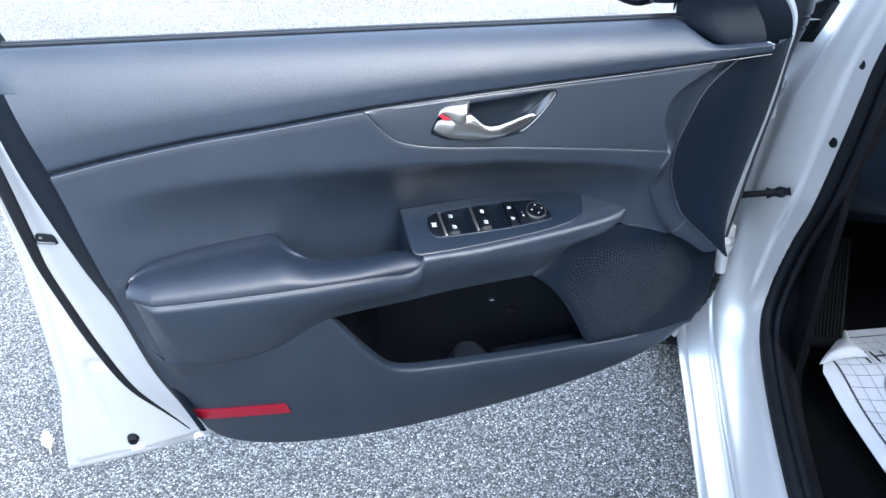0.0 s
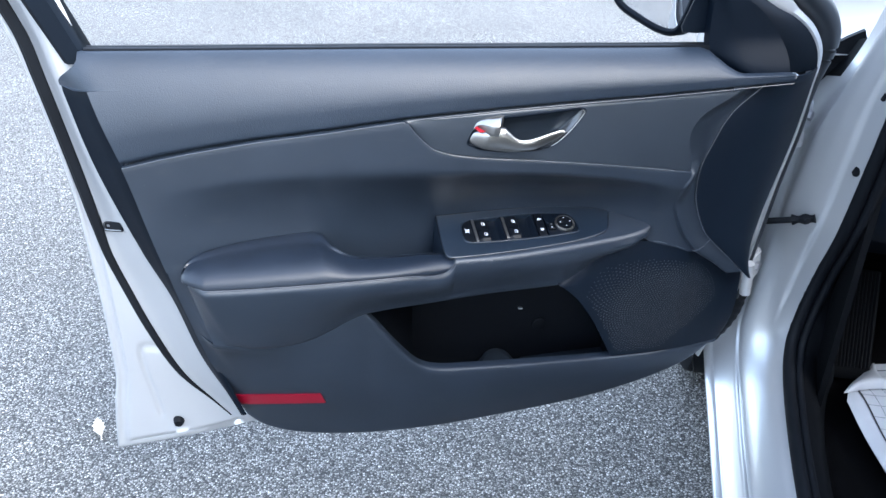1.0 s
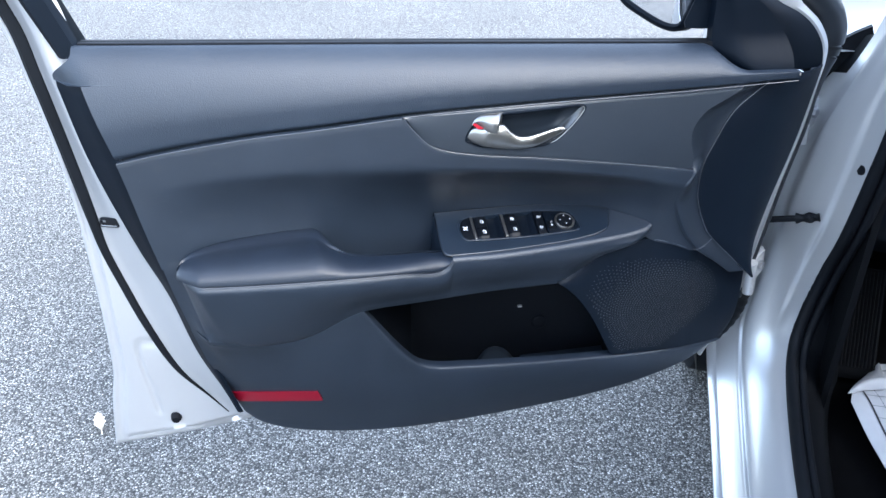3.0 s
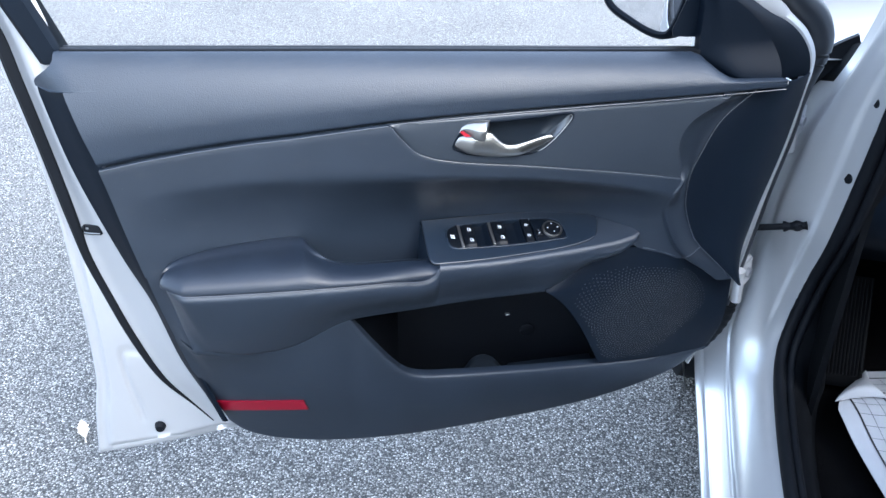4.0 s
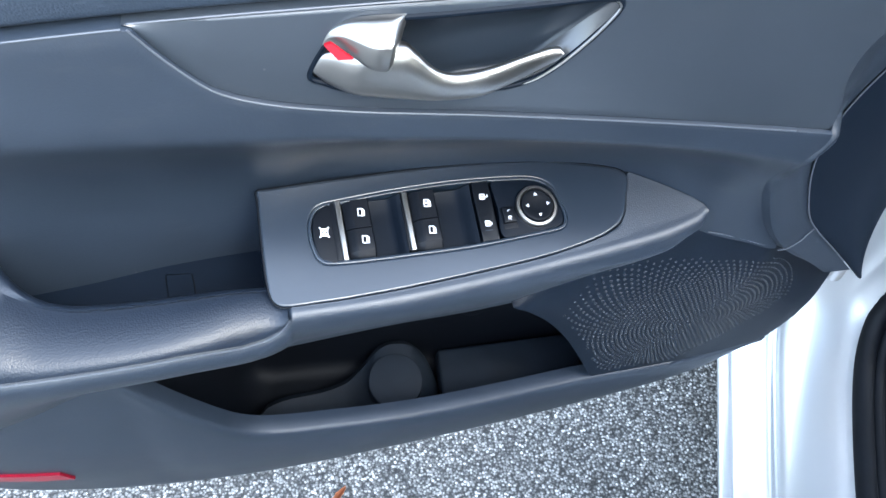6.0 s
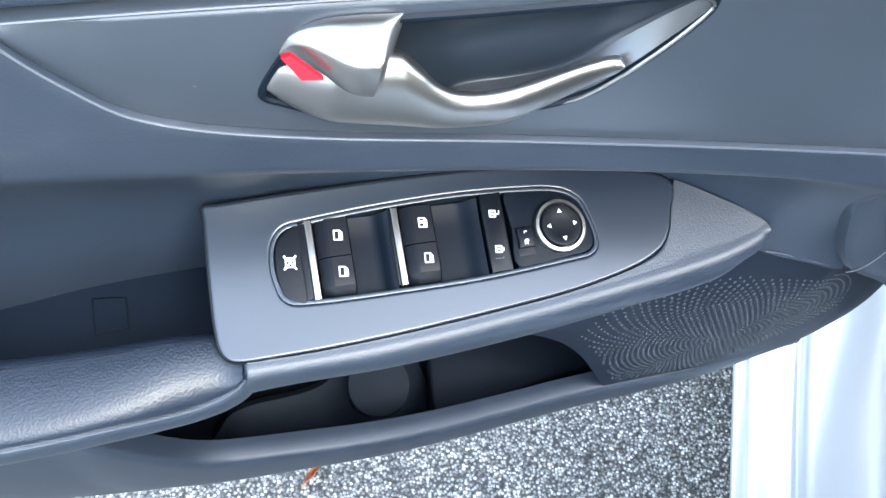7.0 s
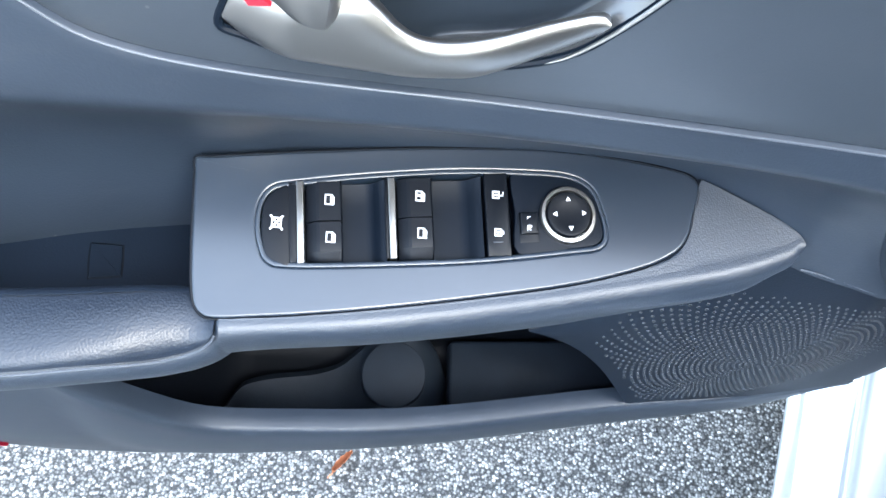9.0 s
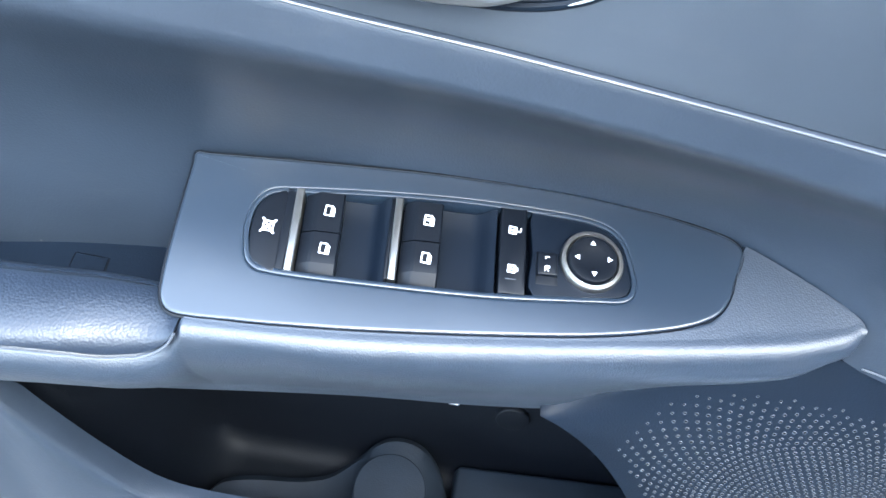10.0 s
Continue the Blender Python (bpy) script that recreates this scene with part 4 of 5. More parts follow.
# central locking key: one tall rocker with an open and a closed padlock
lx = 0.5562
kk = key(lx, lx + 0.0118, 0.0030, -0.0368, -0.007, 0.0018, 0.0007, button_mat, "door_lock_button", panel, "black central locking rocker with white padlock symbols")
for half in (0, 1):
    cy = mixed(0.0030, -0.0368, 0.27 if half == 0 else 0.72) + 0.0006
    cx = slant(lx + 0.0056, cy)
    bars = frame_bars(cx, cy, 0.0030, 0.0030, 0.0020, 0.0007) + [(cx - 0.0003, cy, cx + 0.0004, cy, 0.0008, 0.0020)]
    if half == 0:
        bars += [(cx + 0.0015, cy - 0.0002, cx + 0.0034, cy - 0.0002, 0.0005, 0.0020), (cx + 0.0034, cy - 0.0002, cx + 0.0036, cy + 0.0014, 0.0005, 0.0020)]
    else:
        bars += [(cx + 0.0015, cy + 0.0009, cx + 0.0027, cy + 0.0005, 0.0005, 0.0020), (cx + 0.0027, cy + 0.0005, cx + 0.0027, cy - 0.0006, 0.0005, 0.0020), (cx + 0.0027, cy - 0.0006, cx + 0.0015, cy - 0.0009, 0.0005, 0.0020)]
    bar_mark(bars, kk)
part("lock_lamp", slab([(cx - 0.0022, cy - 0.0050), (cx + 0.0026, cy - 0.0046), (cx + 0.0026, cy - 0.0041), (cx - 0.0022, cy - 0.0045)], plate, 0.0010, 0.0020, 0.0001), plate_mat, kk)

# flat field with the mirror selector and the round mirror control
FL = [(0.5690, 0.0046), (0.583, 0.0050), (0.597, 0.0042), (0.6085, -0.0005), (0.6135, -0.010), (0.6162, -0.021), (0.6125, -0.0272), (0.600, -0.0300), (0.5730, -0.0342), (0.5710, -0.015)]
field = [(p[0], p[1]) for p in through_points([(a, b, 0) for a, b in FL], 4, True)]
part("control_field", slab(field, plate, -0.0072, 0.0004, 0.0005), pit_mat, panel, "smooth black field round the mirror control")
key(0.5728, 0.5828, -0.0145, -0.0290, 0.0, 0.0006, 0.0002, button_mat, "selector_slot", panel)
sel = key(0.5733, 0.5823, -0.0148, -0.0252, 0.0, 0.0026, 0.0008, button_mat, "mirror_selector", panel, "small black mirror selector slide")
bar_mark([(0.5768, -0.0168, 0.5768, -0.0176, 0.0004, 0.0028), (0.5768, -0.0168, 0.5782, -0.0167, 0.0004, 0.0028), (0.5768, -0.0214, 0.5768, -0.0232, 0.0004, 0.0028), (0.5776, -0.0213, 0.5784, -0.0213, 0.0011, 0.0028), (0.5776, -0.0224, 0.5784, -0.0231, 0.0005, 0.0028)], sel)
C = Vector((0.5975, -0.0145))
turn = span(0, 2 * math.pi, 65)[:-1]


def lathe(profile, name, mat, parent, label=""):
    bm = bmesh.new()
    grid = [[bm.verts.new(plate(C.x + r * math.cos(a), C.y + 0.96 * r * math.sin(a), h)) for a in turn] for r, h in profile]
    for a, b in zip(grid, grid[1:]):
        for j in range(len(turn)):
            bm.faces.new((a[j], a[(j + 1) % 64], b[(j + 1) % 64], b[j]))
    bm.faces.new(grid[-1])
    return part(name, bm, mat, parent, label)


lathe([(0.0143, -0.001), (0.0143, 0.0030), (0.0138, 0.0038), (0.0122, 0.0040), (0.0117, 0.0034), (0.0115, 0.002)], "chrome_ring", chrome_mat, panel, "satin chrome ring round the mirror control")
knob = lathe([(0.0113, 0.001), (0.0113, 0.0040), (0.0108, 0.0050), (0.0095, 0.0052), (0.006, 0.0045), (0.002, 0.0042)], "mirror_control", button_mat, panel, "round black mirror control with four white arrows")
bm = bmesh.new()
for q in range(4):
    a = q * math.pi / 2 + 0.10
    d, s = Vector((math.cos(a), 0.96 * math.sin(a))), Vector((-math.sin(a), 0.96 * math.cos(a)))
    tri = (C + d * 0.0086, C + d * 0.0064 + s * 0.0013, C + d * 0.0064 - s * 0.0013)
    bm.faces.new([bm.verts.new(plate(p.x, p.y, 0.0056)) for p in tri])
part("symbol", bm, mark_mat, knob, "white printed arrows")

# ---- door handle ----
HY = -0.0445


def hp(x, z, out):
    """A place on the insert, out towards the cabin."""
    return Vector((x, HY - out, z))


bm = bmesh.new()
grid = []
for d, out in ((-0.0014, 0.0000), (-0.0004, 0.0012), (0.0008, 0.0013), (0.0018, 0.0006), (0.0020, -0.0006)):
    grid.append([bm.verts.new(hp(p[0], p[1], out)) for p in inset(handle_loop, d)])
k = len(handle_loop)
for a, b in zip(grid, grid[1:]):
    for j in range(k):
        bm.faces.new((a[j], a[(j + 1) % k], b[(j + 1) % k], b[j]))
frame_part = part("handle_bezel", bm, shaded_black_mat, door, "black bezel of the inner door handle")

# hollow behind the pull bar: a dark wall that curves into a shelf, which sweeps up to the tip
TOPZ = curve((0.485, 0.870), (0.52, 0.8728), (0.56, 0.8758), (0.597, 0.8775), (0.602, 0.875))
FOLD_LINE = through_points([(0.488, -0.0330, 0.8185), (0.502, -0.0315, 0.8175), (0.5145, -0.0310, 0.8195), (0.5210, -0.0310, 0.8232), (0.529, -0.0310, 0.8252), (0.541, -0.0310, 0.8268), (0.555, -0.0312, 0.8302), (0.568, -0.0325, 0.8380), (0.579, -0.0350, 0.8500), (0.590, -0.0392, 0.8645), (0.5975, -0.0432, 0.8742)], 6)
LIP_LINE = through_points([(0.488, -0.0440, 0.8222), (0.502, -0.0445, 0.8222), (0.516, -0.0445, 0.8215), (0.526, -0.0445, 0.8216), (0.537, -0.0445, 0.8218), (0.550, -0.0445, 0.8238), (0.563, -0.0445, 0.8275), (0.575, -0.0445, 0.8358), (0.586, -0.0447, 0.8472), (0.596, -0.0450, 0.8602), (0.6020, -0.0450, 0.8725)], 6)
wall, shelf = [], []
for c, e in zip(FOLD_LINE, LIP_LINE):
    top = Vector((c.x - 0.3 * (c.x - 0.54) * ease((c.x - 0.57) / 0.03), HY + 0.0020, max(TOPZ(min(c.x, 0.597)) + 0.002, c.z + 0.001)))
    wall.append([top.lerp(c, t) + Vector((0, 0.0075 * math.sin(math.pi * t) * ease((0.600 - c.x) / 0.03), 0)) for t in span(0, 0.9, 14)])
    # rounded fold
    wall[-1] += [wall[-1][-1].lerp(c, t) + Vector((0, 0.0004 * math.sin(math.pi * t), 0)) for t in span(0.25, 1, 4)]
    wall[-1].append(c.lerp(e, 0.04) + Vector((0, 0, -0.0002)))
    shelf.append([c.lerp(e, t) + Vector((0, -0.0006, 0.0006)) * math.sin(math.pi * t) for t in span(0.04, 1, 14)])
part("handle_cup", sheet(wall, None), flank_mat, frame_part, "dark hollow behind the pull bar")
part("flank", sheet(shelf, None), lit_satin_mat, frame_part, "satin shelf that sweeps up to the handle's tip, greyed for its sheen", sharp=80)

# satin chrome pull bar that widens into a lump at its rear end
BAR_T = curve((0.4515, 0.842), (0.456, 0.8495), (0.468, 0.8535), (0.485, 0.8565), (0.495, 0.8565), (0.502, 0.8515), (0.5084, 0.8450), (0.5150, 0.8408), (0.5230, 0.8395), (0.5381, 0.8418), (0.5543, 0.8452), (0.565, 0.8474), (0.5720, 0.8488), (0.5750, 0.8487), (0.5772, 0.8472))
BAR_B = curve((0.4515, 0.838), (0.456, 0.8335), (0.465, 0.8295), (0.48, 0.8262), (0.50, 0.8238), (0.53, 0.8246), (0.55, 0.8300), (0.563, 0.8352), (0.5715, 0.8396), (0.5752, 0.8420), (0.5772, 0.8452))
rows = []
for x in span(0.4517, 0.570, 80) + span(0.571, 0.5772, 14):
    zt, zb = BAR_T(x), BAR_B(x)
    cz, hz = (zt + zb) / 2, max((zt - zb) / 2, 0.0005)
    thin = ease((x - 0.492) / 0.022)
    tip = ease((x - 0.530) / 0.045)
    front = 0.0105 * ease((x - 0.446) / 0.03) * (1 - 0.72 * tip)
    rear = mixed(-0.004, front - mixed(0.0075, 0.0055, tip), thin)
    c, d = (front + rear) / 2, (front - rear) / 2
    rows.append([hp(x, cz + hz * math.copysign(abs(math.cos(a)) ** 0.85, math.cos(a)), c + d * math.copysign(abs(math.sin(a)) ** 0.75, math.sin(a))) for a in span(0, 2 * math.pi, 33)[:-1]])
bm = sheet(rows, None, True)
caps(bm, range(32), range(len(rows) * 32 - 32, len(rows) * 32))
part("pull_bar", bm, chrome_mat, frame_part, "satin chrome pull bar of the door handle", sharp=60)

# lock lever above the bar's rear end
LT = curve((0.4565, 0.8555), (0.460, 0.8625), (0.469, 0.8685), (0.482, 0.8705), (0.4925, 0.8708))
LB = curve((0.4565, 0.8545), (0.464, 0.8545), (0.470, 0.8525), (0.4773, 0.8488), (0.4866, 0.8475), (0.4925, 0.8472))
rows = []
for i, x in enumerate(span(0.4567, 0.4885, 22) + [0.4895, 0.4925, 0.4960]):
    t0, b0 = LT(x), LB(min(x, 0.4925))
    out = 0.0155 * ease((x - 0.4535) / 0.030) * (1.0, 0.95, 0.62, 0.0)[max(0, i - 21)]
    cut = 0.0045 * ease((x - 0.480) / 0.012)
    sec = ((0.0, 0.0), (0.005, 0.20), (0.02, 0.34), (0.06, 0.45), (0.14, 0.62), (0.23, 0.80), (0.30, 0.92), (0.335, 0.965), (0.38, 0.985), (0.56, 1.0), (0.74, 1.0), (0.86, 0.985), (0.94, 0.95), (0.98, 0.86), (1.0, 0.45), (1.01, 0.0))
    rows.append([hp(x - cut * max(0, v - 0.2), mixed(t0, b0, v), out * o) for v, o in sec])
bm = sheet(rows, None)
k = len(rows[0])
caps(bm, range(k), range(len(rows) * k - k, len(rows) * k))
lever = part("lock_lever", bm, chrome_mat, frame_part, "satin chrome lock lever with a red mark", sharp=35)
bm = bmesh.new()
quad = [(0.457, -0.05, 0.858), (0.46, -0.051, 0.86), (0.47, -0.057, 0.855), (0.463, -0.056, 0.854)]
face = [bm.verts.new(q) for q in quad]
back = [bm.verts.new(Vector(q) + Vector((0.0, 0.002, 0.0))) for q in quad]
bm.faces.new(face)
for i in range(4):
    bm.faces.new((face[i], face[(i + 1) % 4], back[(i + 1) % 4], back[i]))
part("red_mark", bm, redmark_mat, frame_part, "red unlocked mark")
# bright outer edge from the bar's end to the tip
edge = [hp(0.556, 0.8255, 0.0006), hp(0.566, 0.8300, 0.0012), hp(0.578, 0.8405, 0.0016), hp(0.589, 0.8530, 0.0016), hp(0.597, 0.8640, 0.0014), hp(0.6015, 0.8725, 0.001), hp(0.597, 0.8765, 0.0006)]
part("bright_edge", tube(through_points(edge, 6), lambda t: 0.0008 * (1 - 0.6 * abs(2 * t - 1) ** 3), 8), chrome_mat, frame_part)

# ---- door shell, seals, window frame and mirror ----
OUTER = curve((0.266, -0.108), (0.33, -0.1005), (0.37, -0.094), (0.415, -0.0855), (0.534, -0.082), (0.634, -0.083), (0.742, -0.087), (0.905, -0.108), (0.978, -0.127), (1.30, -0.245))
INNER = curve((0.266, 0.170), (0.33, 0.140), (0.384, 0.116), (0.414, 0.104), (0.503, 0.068), (0.604, 0.042), (0.68, 0.014), (0.809, -0.024), (0.919, -0.044), (1.01, -0.062), (1.30, -0.165))
SEALX = curve((0.345, 0.098), (0.385, 0.0675), (0.44, 0.025), (0.515, -0.0075), (0.59, -0.0325), (0.65, -0.0495), (0.70, -0.056), (0.80, -0.069), (0.91, -0.086), (0.974, -0.098), (1.30, -0.225))
SEALY = curve((0.266, 0.030), (0.36, 0.036), (0.50, 0.045), (0.65, 0.056), (1.30, 0.060))


def near(line, x, z):
    """Distance to an open line in the plane of the rear edge."""
    best = 1.0
    for (ax, az), (bx, bz) in zip(line, line[1:]):
        dx, dz = bx - ax, bz - az
        t = min(max(((x - ax) * dx + (z - az) * dz) / (dx * dx + dz * dz), 0), 1)
        best = min(best, math.hypot(x - ax - t * dx, z - az - t * dz))
    return best


def foot(x):
    return 0.266 + 0.27 * (x + 0.107)


CREASE_LINE = [(p.x, p.y) for p in through_points([(-0.004, 0.490, 0), (-0.022, 0.490, 0), (-0.032, 0.478, 0), (-0.030, 0.440, 0), (-0.024, 0.400, 0), (-0.018, 0.355, 0)], 5)]
BEAD = [(p.x, p.y) for p in through_points([(-0.010, 0.322, 0), (0.04, 0.324, 0), (0.09, 0.329, 0), (0.108, 0.334, 0), (0.116, 0.346, 0)], 5)]
rows = []
for v in span(0, 1, 150):
    row = []
    z0 = mixed(1.28, 0.266, v)
    a, b = INNER(z0), OUTER(z0)
    for s in [0] + span(0.02, 1, 64):
        x = mixed(a + 0.03 if s == 0 else a, b, s)
        z = z0 + 0.27 * (x + 0.107) * ease((0.46 - z0) / 0.19)
        sx, sy = min(SEALX(z), INNER(z) - 0.012), SEALY(z)
        y = mixed(0.012, sy, ease((a - x) / max(a - sx, 0.01))) if x > sx else mixed(sy, 0.066, min((sx - x) / max(sx - b, 0.01), 1) ** 1.5)
        # the rim steps back round the outer edge and the foot, then turns into a hem
        d = min(x - b, (z - foot(x)) * 1.1)
        y += 0.013 * ease((0.026 - d) / 0.009) - 0.003 * ease((0.010 - d) / 0.004) + 0.006 * ease((0.003 - d) / 0.003)
        y += 0.0035 * math.exp(-(near(CREASE_LINE, x, z) / 0.0045) ** 2) if z < 0.53 else 0
        y -= 0.0032 * math.exp(-(near(BEAD, x, z) / 0.0036) ** 2) if z < 0.40 else 0
        row.append((x, y, z))
    rows.append(row)
part("shut_face", sheet(rows, (0.003, 0.003, 0)), paint_mat, door, "silver painted rear edge of the door with a stamped hem", sharp=60)
SEALW = curve((0.355, 0.0008), (0.385, 0.0018), (0.44, 0.005), (0.515, 0.0062), (0.65, 0.0065), (0.72, 0.0090), (0.92, 0.0105), (1.30, 0.012))
rows = []
for z in span(1.28, 0.355, 80):
    x, y, w = min(SEALX(z), INNER(z) - 0.012), SEALY(z), SEALW(z)
    rows.append([(x + w, y + 0.004, z), (x + w, y - 0.001, z), (x + 0.6 * w, y - 0.001 - 0.45 * w, z), (x - 0.5 * w, y - 0.001 - 0.45 * w, z), (x - w, y - 0.001, z), (x - w, y + 0.006, z)])
part("door_seal", sheet(rows, None), rubber_mat, door, "black rubber seal along the rear edge")

# outer skin and closing front face of the door
SKIN_LOW = curve((-0.11, 0.266), (0.2, 0.287), (0.5, 0.300), (0.7, 0.328), (0.8, 0.365), (0.98, 0.46))
rows = []
for v in span(0, 1, 30):
    row = []
    for t in span(0, 1, 40):
        x = mixed(-0.10, 0.975, t)
        z = mixed(0.893, SKIN_LOW(x), v)
        a = OUTER(max(z, 0.266)) + 0.001
        x = mixed(a, 0.975, t)
        row.append((x, 0.095 + 0.035 * math.sin(math.pi * min(0.15 + 0.7 * t, 1)) * ease(t / 0.1) - 0.03 * ease((0.45 - z) / 0.2) * t, z))
    rows.append(row)
part("outer_skin", sheet(rows, (0, 0.003, 0)), paint_mat, door, "silver painted outer door skin")
rows = []
for z in span(0.872, 0.445, 24):
    f = FRONT(max(z, 0.433)) + 0.004
    rows.append([(f, 0.022, z), (f + 0.006, 0.030, z), (f + 0.008, 0.06, z), (f + 0.004, 0.09, z), (f + 0.02, 0.112, z)])
part("front_face", sheet(rows, (-0.003, 0, 0)), paint_mat, door, "silver painted front face of the door")
bm = sheet([[(x, 0.075, z) for x in span(0.10, 0.86, 8)] for z in (0.90, 0.62, 0.37)], (0, 0.02, 0))
part("inner_steel", bm, paint_mat, door)
rows = [[(x, y, BOTTOM(min(max(x, 0.12), 0.87)) + 0.004) for x in span(0.14, 0.87, 24)] for y in (0.035, 0.06, 0.10)]
part("door_underside", sheet(rows, (0, 0, 0.003)), paint_mat, door)

# bright front flange with its rubber seal
EDGE = [(0.859, 0.411), (0.872, 0.441), (0.889, 0.4715), (0.9016, 0.530), (0.914, 0.617), (0.927, 0.712), (0.9430, 0.805), (0.9495, 0.875), (0.9500, 0.905), (0.942, 0.931), (0.923, 0.955), (0.8985, 0.9726), (0.867, 0.988), (0.775, 1.045)]
line = through_points([(a, 0, b) for a, b in EDGE], 6)
HEM = curve((0.40, 0.0036), (0.86, 0.0036), (0.90, 0.0055), (0.92, 0.0080), (0.94, 0.0100), (0.957, 0.0125), (0.973, 0.016), (0.988, 0.030), (1.05, 0.040))
part("front_flange", sheet([[(p.x - 0.001, 0.026, p.z), (p.x, 0.0195, p.z), (p.x + 0.4 * HEM(p.z), 0.018, p.z + 0.0005), (p.x + HEM(p.z), 0.020, p.z + 0.001), (p.x + HEM(p.z) + 0.0018, 0.026, p.z + 0.002), (p.x + HEM(p.z) + 0.002, 0.05, p.z + 0.003)] for p in line], (0.002, 0.002, 0)), paint_mat, door, "bright silver front flange of the door")
part("front_seal", tube([(p.x + HEM(p.z) + 0.011 + 0.010 * ease((p.z - 0.83) / 0.07), 0.042 + 0.006 * ease((p.z - 0.80) / 0.08), p.z + 0.004 + 0.012 * ease((p.z - 0.90) / 0.05)) for p in line if p.z > 0.50], lambda t: 0.0095 + 0.0095 * ease((t - 0.42) / 0.2), 14), seal_mat, door, "black rubber seal along the front edge")

# waist seal in the window slot
rows = []
for x in span(-0.012, 0.80, 40):
    z = BELT(x)
    rows.append([(x, 0.003, z - 0.004), (x, 0.003, z + 0.0015), (x, 0.006, z + 0.0025), (x, 0.011, z + 0.002), (x, 0.013, z - 0.002), (x, 0.0145, z - 0.002), (x, 0.018, z + 0.001), (x, 0.024, z + 0.001), (x, 0.026, z - 0.012)])
part("waist_seal", sheet(rows, None), rubber_mat, door, "black rubber seal along the window slot")
rows = [[(x, y, BELT(x) - 0.022 - 0.2 * y) for x in span(-0.03, 0.925, 20)] for y in (0.020, 0.05, 0.10)]
part("waist_panel", sheet(rows, (0, 0, -0.003)), rubber_mat, door)

# rear window pillar trim
rows = []
for z in span(0.941, 1.28, 24):
    r = -0.007 - 0.39 * (z - 0.944)
    l = -0.037 - 0.44 * (z - 0.941)
    rows.append([(r, 0.035, z), (r, 0.008, z), (mixed(r, l, 0.15), 0.001, z), (mixed(r, l, 0.8), 0.000, z), (l, 0.006, z), (l - 0.002, 0.030, z)])
part("rear_pillar_trim", sheet(rows, (0, 0.003, 0)), shaded_black_mat, door, "matte black trim of the rear window pillar")
# header over the window, joining both pillars
head = [(-0.175, 0.03, 1.275), (0.05, 0.03, 1.335), (0.30, 0.03, 1.325), (0.50, 0.03, 1.25), (0.66, 0.03, 1.155), (0.765, 0.03, 1.085)]
part("window_header", tube(through_points(head, 6), 0.02, 10), panel_mat, door, "black upper window frame")

# mirror corner cover
LEFT = curve((0.903, 0.815), (0.912, 0.793), (0.931, 0.780), (0.996, 0.777), (1.10, 0.775))
RIGHT = curve((0.902, 0.8835), (0.93, 0.881), (0.95, 0.872), (0.97, 0.856), (0.99, 0.834), (1.01, 0.805), (1.03, 0.7785))
rows = []
for z in span(0.903, 1.028, 40):
    a, b = LEFT(z), RIGHT(z)
    rows.append([(a, 0.02, z)] + [(mixed(a, b, t), 0.004 - 0.014 * math.sin(math.pi * 0.5 * min(t * 3, 1)) - 0.006 * t * ease((0.97 - z) / 0.07) - 0.014 * ease((0.955 - z) / 0.05) * ease(t * 2.5), z) for t in span(0, 1, 14)] + [(b + 0.002, 0.012, z)])
part("mirror_corner_cover", sheet(rows, None), shaded_black_mat, door, "black plastic cover behind the mirror")
rows = []
for z in span(0.897, 1.028, 30):
    a = RIGHT(min(z, 1.028)) - 0.004
    edge_x = float(np.interp(z, [q.z for q in line], [q.x for q in line])) + 0.0005
    rows.append([(mixed(a, max(edge_x, a + 0.002), t), 0.006 + 0.012 * t * t, z) for t in span(0, 1, 8)])
part("front_pillar_trim", sheet(rows, (0, 0.003, 0)), shaded_black_mat, door, "black trim of the front window pillar")
# raised end of the upper pad under the cover
rows = []
for x in span(0.875, 0.888, 5):
    z = 0.9155 - 0.05 * (x - 0.80)
    e = ease((x - 0.77) / 0.05)
    rows.append([(x, 0.005, 0.900), (x, -0.012, 0.9045), (x, -0.022, 0.9065), (x, -0.034, 0.9100), (x, -0.0385, 0.9095), (x, -0.0412, 0.906), (x, -0.0415, SEAM(x) + 0.004), (x, -0.040, SEAM(x) + 0.0012), (x, -0.02, SEAM(x))])
bm = sheet(rows, None)
k = len(rows[0])
caps(bm, range(k), range(len(rows) * k - k, len(rows) * k))
part("pad_end", bm, pad_mat, door)

# latch slot and plug on the rear edge
lx, ly, zl = -0.0285, 0.0372, 0.7025


def slot_at(a, b, h):
    return Vector((lx + 1.2 * a - 0.5 * h, ly - 1.14 * a - h, zl + b + 0.45 * a))


slot = [(-0.0145, -0.0055), (-0.0125, -0.0078), (0.0125, -0.0070), (0.0140, -0.0050), (0.0125, 0.0062), (0.0105, 0.0078), (-0.0115, 0.0068), (-0.0140, 0.0045)]
latch = part("latch_slot", slab(slot, slot_at, -0.02, 0.0022, 0.0006), button_mat, door, "black latch slot in the rear edge")
part("latch_lip", tube([slot_at(a, b, 0.0024) for a, b in ((-0.0115, 0.0050), (-0.0120, -0.0035), (-0.0100, -0.0050), (0.0115, -0.0046))], 0.0007, 8), steel_mat, latch)
part("latch_claw", sheet([[slot_at(a, b, 0.0028) for a in (-0.008, -0.004)] for b in (0.0005, 0.0035)], (0, 0.001, 0)), steel_mat, latch)
